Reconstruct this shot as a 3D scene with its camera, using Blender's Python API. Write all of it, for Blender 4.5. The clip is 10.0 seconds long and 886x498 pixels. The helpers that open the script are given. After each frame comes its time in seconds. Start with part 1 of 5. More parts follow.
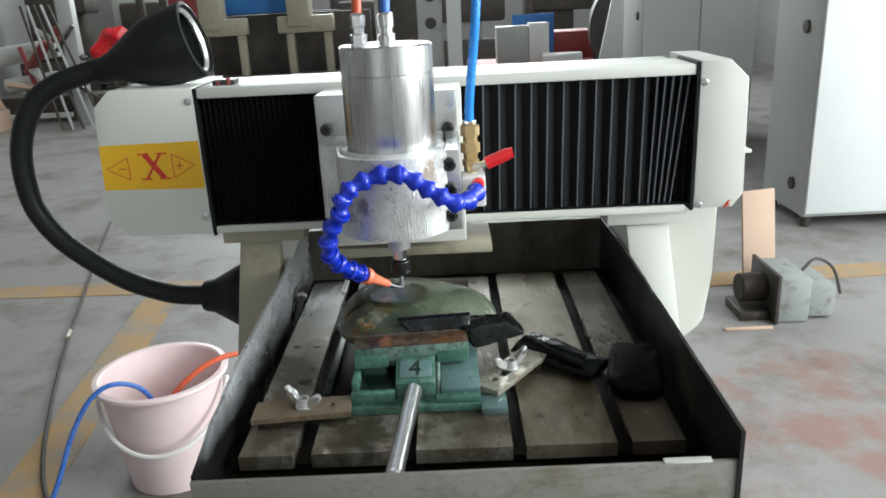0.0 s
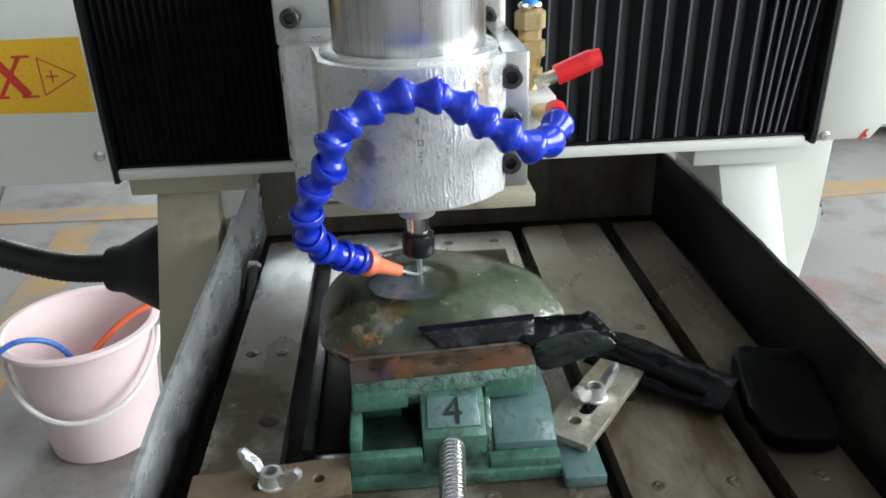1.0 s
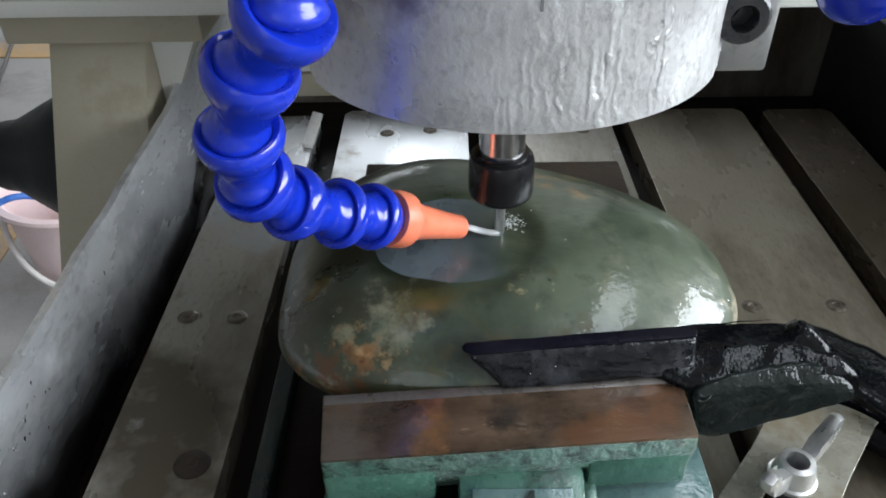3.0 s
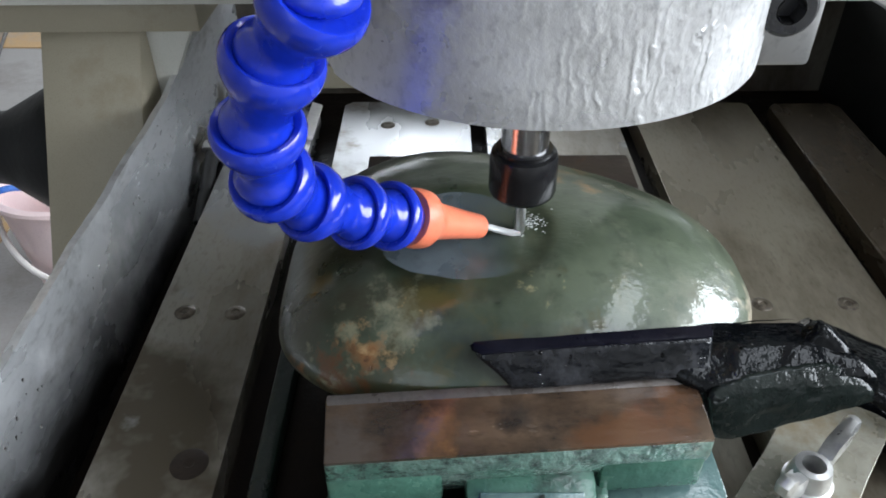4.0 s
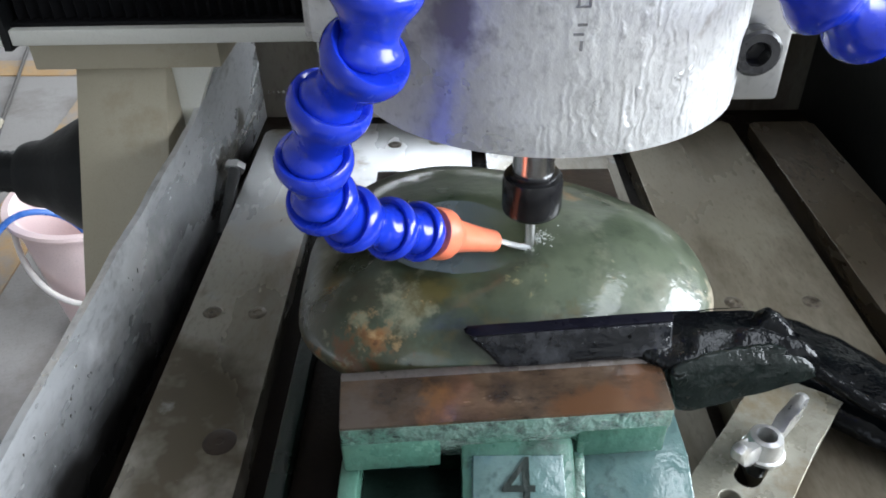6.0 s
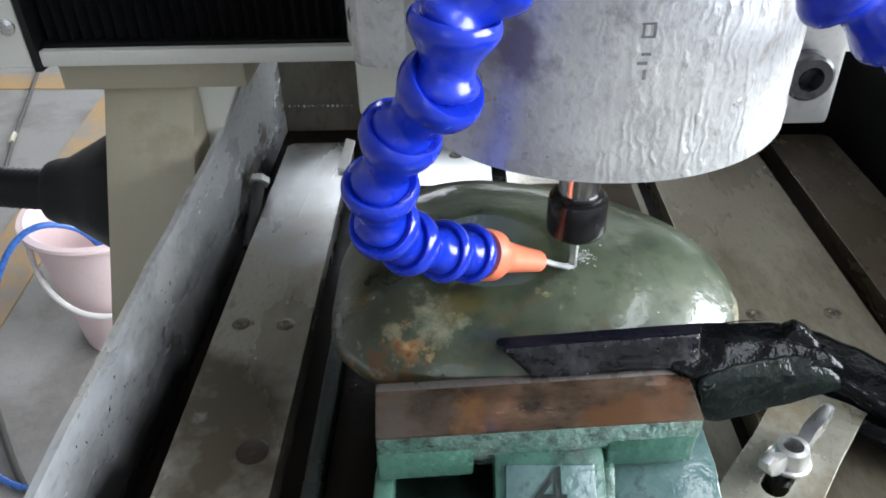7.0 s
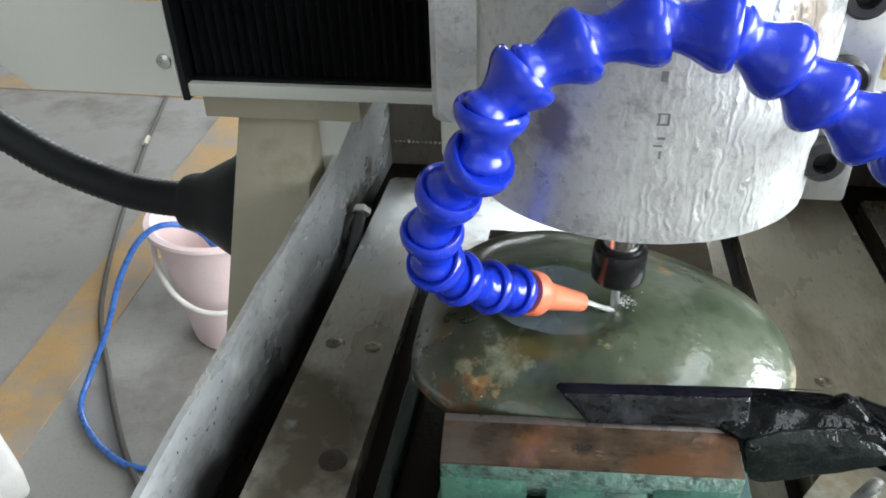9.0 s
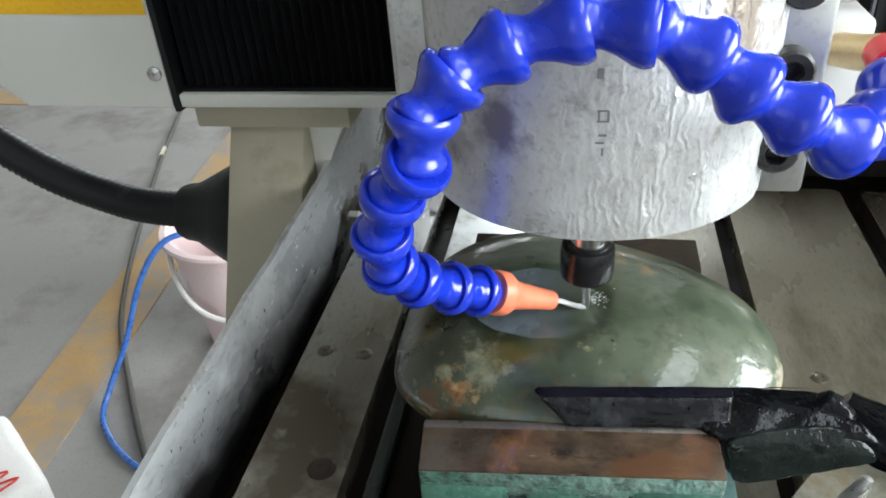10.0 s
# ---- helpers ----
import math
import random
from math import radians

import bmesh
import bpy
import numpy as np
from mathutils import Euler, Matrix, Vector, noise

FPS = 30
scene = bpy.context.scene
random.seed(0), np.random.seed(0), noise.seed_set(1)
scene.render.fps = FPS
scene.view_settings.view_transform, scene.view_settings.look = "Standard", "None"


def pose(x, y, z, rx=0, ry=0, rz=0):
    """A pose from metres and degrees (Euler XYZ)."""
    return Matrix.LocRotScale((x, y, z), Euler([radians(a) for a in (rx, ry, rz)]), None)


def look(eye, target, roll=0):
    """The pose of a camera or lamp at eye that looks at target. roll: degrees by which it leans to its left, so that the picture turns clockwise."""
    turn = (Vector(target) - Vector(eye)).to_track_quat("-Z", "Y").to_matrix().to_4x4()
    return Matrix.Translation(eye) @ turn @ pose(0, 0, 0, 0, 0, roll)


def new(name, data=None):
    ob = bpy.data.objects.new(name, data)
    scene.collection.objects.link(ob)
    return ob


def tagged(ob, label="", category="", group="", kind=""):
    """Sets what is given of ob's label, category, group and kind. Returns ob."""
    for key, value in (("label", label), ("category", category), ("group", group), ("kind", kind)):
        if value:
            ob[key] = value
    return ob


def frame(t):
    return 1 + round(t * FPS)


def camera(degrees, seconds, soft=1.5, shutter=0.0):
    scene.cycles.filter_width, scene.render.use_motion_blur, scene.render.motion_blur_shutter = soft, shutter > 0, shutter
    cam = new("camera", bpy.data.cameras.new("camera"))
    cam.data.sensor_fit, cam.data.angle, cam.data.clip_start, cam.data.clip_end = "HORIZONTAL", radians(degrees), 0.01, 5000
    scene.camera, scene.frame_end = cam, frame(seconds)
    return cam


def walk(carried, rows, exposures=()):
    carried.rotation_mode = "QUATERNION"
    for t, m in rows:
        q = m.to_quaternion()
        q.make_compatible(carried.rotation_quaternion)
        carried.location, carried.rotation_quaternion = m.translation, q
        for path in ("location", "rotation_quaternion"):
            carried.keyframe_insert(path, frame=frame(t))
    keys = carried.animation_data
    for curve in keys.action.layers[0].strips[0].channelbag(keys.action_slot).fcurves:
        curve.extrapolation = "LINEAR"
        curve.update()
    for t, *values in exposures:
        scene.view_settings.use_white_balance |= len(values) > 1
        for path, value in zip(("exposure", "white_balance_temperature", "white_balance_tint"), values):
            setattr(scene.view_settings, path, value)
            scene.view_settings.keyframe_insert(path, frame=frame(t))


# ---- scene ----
cam = camera(60.52, 10.0, soft=1.8)
# seconds, x, y, z, and the turn in degrees
PATH = [
    (0, 0.0104, 0.0084, 1.1896, 71.21, 2.78, 0.08),
    (0.5, 0.0125, 0.1235, 1.1786, 68.42, 1.60, 0.99),
    (1, -0.0510, 0.2752, 1.1349, 64.43, 1.61, -4.21),
    (1.5, -0.0834, 0.3527, 1.1052, 60.85, 1.21, -6.20),
    (2, -0.0646, 0.4204, 1.0908, 57.58, 0.31, -2.00),
    (2.5, -0.0466, 0.4685, 1.0713, 54.37, 0.94, -0.04),
    (4, -0.0512, 0.4975, 1.0577, 52.76, 0.31, -0.08),
    (4.5, -0.0501, 0.4923, 1.0605, 53.16, 0.25, -0.09),
    (5, -0.0465, 0.4849, 1.0650, 53.73, 0.37, -0.14),
    (6.5, -0.0495, 0.4715, 1.0748, 54.76, 1.31, 0.55),
    (7, -0.0552, 0.4729, 1.0767, 55.19, 1.39, 0.70),
    (7.5, -0.0593, 0.4743, 1.0801, 55.36, 1.40, 0.68),
    (8, -0.0675, 0.4710, 1.0883, 55.93, 1.30, 1.71),
    (8.5, -0.0629, 0.4581, 1.0936, 56.23, 1.57, 4.35),
    (9, -0.0463, 0.4481, 1.0992, 57.09, 1.63, 9.41),
    (9.5, -0.0331, 0.4511, 1.0973, 57.08, 2.82, 9.61),
    (10, -0.0307, 0.4500, 1.0993, 57.22, 3.87, 9.81),
]
walk(cam, [(t, pose(x, y, z, rx, ry, rz)) for t, x, y, z, rx, ry, rz in PATH],
     exposures=[(0.0, -0.10, 6500, 10), (0.5, -0.06, 6450, 10), (1.5, 0.0, 6400, 11), (2.5, -0.06, 6340, 13), (4.0, 0.13, 6260, 15), (6.5, 0.36, 6260, 15), (8.0, 0.34, 6400, 12), (10.0, 0.32, 6500, 10)])
# seconds, the spindle head's way along x, the table's way along y
FEED = [
    (0, -0.0136, -0.0182),
    (0.5, -0.0130, -0.0129),
    (1, -0.0125, -0.0108),
    (1.5, -0.0096, -0.0084),
    (2, -0.0070, -0.0060),
    (2.5, -0.0053, -0.0050),
    (4, -0.0006, -0.0017),
    (4.5, 0.0012, -0.0001),
    (5, 0.0029, 0.0024),
    (6.5, 0.0085, 0.0074),
    (7, 0.0106, 0.0093),
    (7.5, 0.0104, 0.0087),
    (8, 0.0076, 0.0078),
    (8.5, 0.0050, 0.0052),
    (9, 0.0031, 0.0024),
    (9.5, 0.0020, 0.0027),
    (10, -0.0000, 0.0000),
]

# ---- light ----
world = bpy.data.worlds.new("sky")
scene.world = world
world.use_nodes = True
_n = world.node_tree.nodes
_sky = _n.new("ShaderNodeTexSky")
_sky.sky_type = "NISHITA"
_sky.sun_disc = False
_sky.sun_elevation, _sky.sun_rotation = radians(40), radians(100)
world.node_tree.links.new(_sky.outputs[0], _n["Background"].inputs[0])
_n["Background"].inputs[1].default_value = 0.08


def window_light(name, eye, target, w, h, watts, colour=(0.91, 0.99, 1.0)):
    data = bpy.data.lights.new(name, "AREA")
    data.shape, data.size, data.size_y = "RECTANGLE", w, h
    data.energy, data.color = watts, colour
    ob = new(name, data)
    ob.matrix_world = look(eye, target)
    return ob


window_light("window_light", (4.4, -0.3, 2.35), (0.0, -0.3, 1.7), 5.0, 2.6, 560)
# unseen roof lamp, added for glints on the stone and black packing
window_light("added_roof_lamp", (2.6, -0.4, 5.25), (2.6, -0.4, 0.0), 1.3, 4.2, 90)
window_light("window_light", (-1.0, 11.7, 3.1), (-0.6, 0.0, 1.2), 6.6, 2.8, 540)
# second unseen roof lamp, added so the rear plates mirror something bright
window_light("added_roof_lamp", (-0.3, 8.35, 5.25), (-0.3, 8.35, 0.0), 2.6, 4.3, 230)
# weak fill added behind the camera, from an unseen opening
window_light("window_light", (-1.1, -3.0, 1.9), (-0.6, 2.0, 1.3), 1.2, 2.6, 9)

# ---- materials ----


def mat(name, a, b=None, rough=0.5, metal=0.0, scale=40.0, fine=400.0, bump=0.1, mix=0.5, spread=0.25, coat=0.0,
        dirt=None, dirt_at=0.6, dirt_scale=12.0, rand=0.0, stretch=(1, 1, 1), rough_var=0.12, island=False, spec=0.5, bump_stretch=None, bump_scale=None, coat_rough=0.06, bump_dist=0.001):
    """Two tones mottled at two scales, with an optional third for dirt, uneven gloss and fine relief."""
    m = bpy.data.materials.new(name)
    m.use_nodes = True
    nt = m.node_tree
    n, l = nt.nodes, nt.links
    p = n["Principled BSDF"]
    b = b or a
    tc = n.new("ShaderNodeTexCoord")
    mp = n.new("ShaderNodeMapping")
    mp.inputs["Scale"].default_value = stretch
    l.new(tc.outputs["Object"], mp.inputs[0])

    def tex(s, d=5.0, r=0.6):
        t = n.new("ShaderNodeTexNoise")
        t.inputs["Scale"].default_value, t.inputs["Detail"].default_value, t.inputs["Roughness"].default_value = s, d, r
        l.new(mp.outputs[0], t.inputs["Vector"])
        return t

    def ramp(src, lo, hi):
        r = n.new("ShaderNodeMapRange")
        r.inputs[1].default_value, r.inputs[2].default_value = lo, hi
        r.clamp = True
        l.new(src, r.inputs[0])
        return r.outputs[0]

    def blend(fac, c1, c2):
        x = n.new("ShaderNodeMix")
        x.data_type = "RGBA"
        l.new(fac, x.inputs[0])
        for sock, c in ((x.inputs[6], c1), (x.inputs[7], c2)):
            if isinstance(c, tuple):
                sock.default_value = (*c, 1)
            else:
                l.new(c, sock)
        return x.outputs[2]

    big, small = tex(scale), tex(fine, 3.0)
    fac = ramp(big.outputs[0], mix - spread, mix + spread)
    col = blend(fac, a, b)
    dark = tuple(c * 0.72 for c in a)
    grain = ramp(small.outputs[0], 0.52, 0.9)
    col = blend(grain, col, dark)
    if dirt:
        col = blend(ramp(tex(dirt_scale, 7.0, 0.68).outputs[0], dirt_at - 0.08, dirt_at + 0.1), col, dirt)
    if rand or island:
        src = n.new("ShaderNodeNewGeometry").outputs["Random Per Island"] if island else n.new("ShaderNodeObjectInfo").outputs["Random"]
        hsv = n.new("ShaderNodeHueSaturation")
        v = n.new("ShaderNodeMapRange")
        v.inputs[3].default_value, v.inputs[4].default_value = 1 - rand, 1 + rand
        l.new(src, v.inputs[0])
        l.new(v.outputs[0], hsv.inputs["Value"])
        l.new(col, hsv.inputs["Color"])
        col = hsv.outputs[0]
    l.new(col, p.inputs["Base Color"])
    p.inputs["Metallic"].default_value, p.inputs["Specular IOR Level"].default_value = metal, spec
    rv = n.new("ShaderNodeMapRange")
    rv.inputs[1].default_value, rv.inputs[2].default_value = 0.3, 0.7
    rv.inputs[3].default_value, rv.inputs[4].default_value = max(0.02, rough - rough_var), min(1, rough + rough_var)
    l.new(big.outputs[0], rv.inputs[0])
    l.new(rv.outputs[0], p.inputs["Roughness"])
    p.inputs["Coat Weight"].default_value, p.inputs["Coat Roughness"].default_value = coat, coat_rough
    if bump:
        bp = n.new("ShaderNodeBump")
        bp.inputs["Strength"].default_value, bp.inputs["Distance"].default_value = bump, bump_dist
        h = small
        if bump_stretch:
            m2 = n.new("ShaderNodeMapping")
            m2.inputs["Scale"].default_value = bump_stretch
            l.new(tc.outputs["Object"], m2.inputs[0])
            h = tex(bump_scale or fine, 4.0, 0.6)
            l.new(m2.outputs[0], h.inputs["Vector"])
        l.new(h.outputs[0], bp.inputs["Height"])
        l.new(bp.outputs[0], p.inputs["Normal"])
        l.new(bp.outputs[0], p.inputs["Coat Normal"])
    return m


CREAM = mat("cream_paint", (0.62, 0.62, 0.57), (0.68, 0.68, 0.63), 0.42, scale=9, fine=1600, bump=0.03, dirt=(0.34, 0.31, 0.25), dirt_at=0.72)
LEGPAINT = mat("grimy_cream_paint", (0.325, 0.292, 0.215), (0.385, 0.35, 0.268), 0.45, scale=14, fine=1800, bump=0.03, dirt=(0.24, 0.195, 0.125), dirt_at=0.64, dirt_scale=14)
WHITE = mat("white_paint", (0.74, 0.76, 0.76), (0.79, 0.80, 0.80), 0.45, scale=5, bump=0.03, dirt=(0.5, 0.48, 0.44), dirt_at=0.74)
GREYPAINT = mat("grey_paint", (0.42, 0.43, 0.41), (0.47, 0.48, 0.46), 0.5, scale=8, bump=0.04, dirt=(0.25, 0.24, 0.22), dirt_at=0.7)
PLANK = mat("worn_steel_plate", (0.235, 0.212, 0.170), (0.36, 0.340, 0.295), 0.24, 0.5, scale=16, fine=600, bump=0.06, stretch=(1, 0.35, 1),
            dirt=(0.15, 0.12, 0.085), dirt_at=0.565, dirt_scale=10, rand=0.06, rough_var=0.16)
PLANKOLIVE = mat("oily_brown_steel_plate", (0.205, 0.180, 0.130), (0.31, 0.28, 0.22), 0.28, 0.4, scale=14, fine=600, bump=0.06, stretch=(1, 0.35, 1),
                 dirt=(0.10, 0.075, 0.045), dirt_at=0.575, dirt_scale=11, rough_var=0.14)
# fifth plate: rust brown, darkened further for the side sheet's shadow
PLANKBROWN = mat("rusty_shaded_steel_plate", (0.060, 0.046, 0.030), (0.115, 0.092, 0.064), 0.28, 0.3, scale=16, fine=600, bump=0.06, stretch=(1, 0.35, 1),
                 dirt=(0.15, 0.08, 0.04), dirt_at=0.66, dirt_scale=14, rand=0.05)
TRAY = mat("wet_galvanised_steel", (0.46, 0.475, 0.49), (0.78, 0.79, 0.81), 0.30, 0.6, scale=20, fine=260, bump=0.2, dirt=(0.22, 0.21, 0.195), dirt_at=0.64, dirt_scale=20, stretch=(1, 0.5, 1.2), rough_var=0.18)
TRAYFRONT = mat("dull_scuffed_sheet_steel", (0.20, 0.19, 0.165), (0.31, 0.30, 0.27), 0.45, 0.35, scale=14, fine=300, bump=0.1, dirt=(0.12, 0.095, 0.065), dirt_at=0.62, dirt_scale=14, stretch=(0.5, 1, 1))
MOTORGREY = mat("dusty_grey_motor_paint", (0.27, 0.285, 0.275), (0.33, 0.345, 0.335), 0.6, scale=14, bump=0.05, dirt=(0.15, 0.14, 0.12), dirt_at=0.62, dirt_scale=20)
# rusty sludge, blackened in colour for the shade in gaps and hollows
PIT = mat("shaded_rusty_sludge", (0.004, 0.003, 0.0025), (0.013, 0.008, 0.005), 0.45, 0.0, scale=30, bump=0.3, rough_var=0.2, spec=0.1)
# the right sheet's shaded inner face is darkened in this colour
TRAYDARK = mat("stained_steel_in_shade", (0.010, 0.011, 0.010), (0.026, 0.026, 0.024), 0.38, 0.2, scale=12, fine=240, bump=0.12, dirt=(0.13, 0.11, 0.08), dirt_at=0.66, dirt_scale=7, spec=0.35)
TRAYBACK = mat("rust_streaked_steel", (0.085, 0.075, 0.058), (0.19, 0.17, 0.14), 0.45, 0.2, scale=9, fine=260, bump=0.1, dirt=(0.05, 0.036, 0.024), dirt_at=0.56, dirt_scale=12, stretch=(1, 1, 0.4))
CAST = mat("machined_cast_aluminium", (0.50, 0.50, 0.495), (0.80, 0.80, 0.79), 0.36, 0.5, scale=24, fine=420, bump=0.22, dirt=(0.22, 0.215, 0.22), dirt_at=0.67, dirt_scale=60, rough_var=0.2, spread=0.18)
MARK = mat("faded_stamp", (0.20, 0.20, 0.205), (0.40, 0.40, 0.40), 0.5, 0.4, scale=300, bump=0.0)
ALU = mat("brushed_aluminium", (0.55, 0.55, 0.54), (0.66, 0.66, 0.65), 0.35, 0.8, scale=20, bump=0.08, dirt=(0.32, 0.31, 0.29), dirt_at=0.68)
CHROME = mat("polished_steel", (0.72, 0.72, 0.73), (0.80, 0.80, 0.80), 0.22, 1.0, scale=14, fine=500, bump=0.02, rough_var=0.06)
# brushed steel; the spindle's vertical reflection bands are mottled into its colour
BANDED = mat("brushed_steel_reflection_bands", (0.46, 0.46, 0.47), (0.86, 0.86, 0.86), 0.30, 1.0, scale=46, fine=500, bump=0.02, rough_var=0.08, stretch=(1, 1, 0.04), spread=0.16)
STEEL = mat("plain_steel", (0.55, 0.55, 0.55), (0.68, 0.68, 0.67), 0.26, 1.0, scale=60, bump=0.06)
ZINC = mat("bright_zinc_casting", (0.66, 0.66, 0.65), (0.78, 0.78, 0.77), 0.36, 0.85, scale=90, fine=400, bump=0.12, dirt=(0.3, 0.27, 0.22), dirt_at=0.68, dirt_scale=120)
BLACKNUT = mat("blackened_steel", (0.010, 0.010, 0.011), (0.016, 0.016, 0.017), 0.16, 0.0, scale=60, bump=0.0, coat=0.0, rough_var=0.04, spec=0.32)
BLACKBOLT = mat("black_oxide_bolt", (0.03, 0.03, 0.032), (0.06, 0.06, 0.06), 0.35, 0.4, scale=200, bump=0.1)
BELLOWS = mat("black_coated_cloth", (0.005, 0.005, 0.006), (0.008, 0.008, 0.009), 0.6, scale=40, bump=0.15, spec=0.12)
PIPING = mat("grey_bellows_edge", (0.09, 0.095, 0.11), (0.12, 0.125, 0.14), 0.5, scale=40, bump=0.05)
BLUE = mat("blue_hose_plastic", (0.008, 0.030, 0.45), (0.012, 0.040, 0.56), 0.20, scale=60, bump=0.03, coat=0.3)
ORANGE = mat("orange_nozzle_plastic", (0.74, 0.17, 0.085), (0.80, 0.22, 0.12), 0.33, scale=90, bump=0.05)
RUBBER = mat("black_rubber", (0.007, 0.008, 0.009), (0.012, 0.013, 0.014), 0.45, scale=40, bump=0.15, spec=0.25)
YELLOW = mat("yellow_sticker", (0.78, 0.43, 0.012), (0.80, 0.46, 0.02), 0.4, scale=30, bump=0.0)
RED = mat("red_print", (0.55, 0.03, 0.02), (0.60, 0.04, 0.02), 0.45, scale=90, bump=0.0)
REDGRIP = mat("red_vinyl_grip", (0.62, 0.012, 0.02), (0.68, 0.02, 0.025), 0.3, scale=50, bump=0.03)
BRASS = mat("brass", (0.70, 0.51, 0.25), (0.78, 0.62, 0.36), 0.40, 1.0, scale=80, bump=0.03)
SKYTUBE = mat("blue_pneumatic_tube", (0.02, 0.22, 0.70), (0.03, 0.28, 0.78), 0.25, scale=60, bump=0.0)
BLUETUBE = mat("blue_water_tube", (0.035, 0.12, 0.42), (0.05, 0.16, 0.5), 0.3, scale=60, bump=0.02)
REDTUBE = mat("orange_red_tube", (0.62, 0.10, 0.04), (0.7, 0.13, 0.06), 0.35, scale=60, bump=0.02)
GREEN = mat("chipped_green_paint", (0.036, 0.110, 0.080), (0.088, 0.190, 0.142), 0.26, scale=50, fine=240, bump=0.45, dirt=(0.020, 0.030, 0.026), dirt_at=0.60, dirt_scale=40, coat=0.5, coat_rough=0.03)
GREENPALE = mat("pale_green_paint", (0.075, 0.165, 0.128), (0.22, 0.31, 0.27), 0.22, scale=80, fine=260, bump=1.3, spread=0.15, dirt=(0.024, 0.034, 0.031), dirt_at=0.555, dirt_scale=160, coat=1.0, coat_rough=0.02)
# dark green of the figure; sump and rim wear it as painted shade
GREENDARK = mat("dark_and_shaded_green_paint", (0.004, 0.009, 0.007), (0.009, 0.020, 0.016), 0.35, scale=40, fine=240, bump=0.5, coat=0.2)
TEAL = mat("worn_teal_panel", (0.060, 0.125, 0.122), (0.15, 0.225, 0.215), 0.2, scale=60, fine=240, bump=0.35, dirt=(0.03, 0.050, 0.050), dirt_at=0.62, dirt_scale=60, coat=0.5, coat_rough=0.03)
RUST = mat("rusty_wet_steel", (0.042, 0.027, 0.018), (0.140, 0.092, 0.058), 0.22, 0.2, scale=38, fine=420, bump=0.16, spread=0.12, dirt=(0.026, 0.019, 0.015), dirt_at=0.60, dirt_scale=60, coat=0.6, coat_rough=0.04, stretch=(0.5, 1, 1))
WORNEDGE = mat("worn_grey_steel_edge", (0.085, 0.072, 0.065), (0.17, 0.155, 0.145), 0.35, 0.3, scale=90, fine=500, bump=0.2, dirt=(0.05, 0.035, 0.025), dirt_at=0.6, dirt_scale=90)
RUSTDARK = mat("dark_rusty_steel", (0.016, 0.012, 0.010), (0.045, 0.032, 0.023), 0.48, 0.1, spec=0.25, scale=30, bump=0.2, dirt=(0.13, 0.055, 0.018), dirt_at=0.71, dirt_scale=40)
SCREWHEAD = mat("rust_ringed_screw", (0.085, 0.066, 0.046), (0.17, 0.145, 0.11), 0.4, 0.3, scale=260, fine=600, bump=0.2, dirt=(0.04, 0.03, 0.02), dirt_at=0.55, dirt_scale=300)
CLAMP = mat("muddy_steel_clamp", (0.29, 0.275, 0.215), (0.42, 0.405, 0.345), 0.32, 0.35, scale=50, fine=300, bump=0.3, dirt=(0.26, 0.21, 0.13), dirt_at=0.58, dirt_scale=40, coat=0.25)
CLAMPRUST = mat("rust_brown_clamp", (0.12, 0.088, 0.055), (0.20, 0.155, 0.10), 0.4, 0.2, scale=40, bump=0.2, dirt=(0.08, 0.05, 0.03), dirt_at=0.6, dirt_scale=30)
BLACKWET = mat("black_wet_rubber", (0.0015, 0.0017, 0.0025), (0.005, 0.006, 0.007), 0.09, scale=70, fine=260, bump=0.5, coat=0.35, coat_rough=0.02, rough_var=0.06, spec=0.05, dirt=(0.008, 0.010, 0.010), dirt_at=0.62, dirt_scale=60)
BLACKMATT = mat("matt_black_rubber", (0.0016, 0.0016, 0.0018), (0.004, 0.004, 0.0045), 0.5, scale=40, fine=240, bump=0.5, spec=0.03)
BLACKLEDGE = mat("blue_black_rubber", (0.004, 0.004, 0.008), (0.008, 0.008, 0.014), 0.3, scale=60, fine=300, bump=0.2, spec=0.15)
BLACKDULL = mat("dull_greenish_black_rubber", (0.004, 0.006, 0.0055), (0.015, 0.020, 0.018), 0.14, scale=60, fine=240, bump=0.6, coat=0.3, coat_rough=0.02, spec=0.1, dirt=(0.018, 0.023, 0.021), dirt_at=0.68, dirt_scale=70)
BLACKGRIT = mat("gritty_black_face", (0.003, 0.0035, 0.0045), (0.010, 0.011, 0.013), 0.12, scale=90, fine=200, bump=0.7, coat=0.25, coat_rough=0.02, dirt=(0.034, 0.035, 0.040), dirt_at=0.57, dirt_scale=80, spec=0.25)
PINK = mat("pale_pink_plastic", (0.77, 0.59, 0.585), (0.81, 0.66, 0.655), 0.4, scale=9, bump=0.04, dirt=(0.55, 0.38, 0.34), dirt_at=0.72)
PINKWATER = mat("muddy_bucket_water", (0.42, 0.20, 0.12), (0.50, 0.26, 0.17), 0.12, scale=12, bump=0.02)
HANDLE = mat("white_plastic_handle", (0.78, 0.74, 0.71), (0.82, 0.79, 0.76), 0.4, scale=30, bump=0.02)
CORD = mat("dusty_black_cable", (0.045, 0.042, 0.038), (0.085, 0.078, 0.07), 0.7, scale=40, bump=0.1)
FLOORPAINT = mat("worn_yellow_floor_paint", (0.36, 0.215, 0.085), (0.43, 0.28, 0.13), 0.65, scale=8, fine=160, bump=0.06, dirt=(0.26, 0.225, 0.19), dirt_at=0.52, dirt_scale=6)
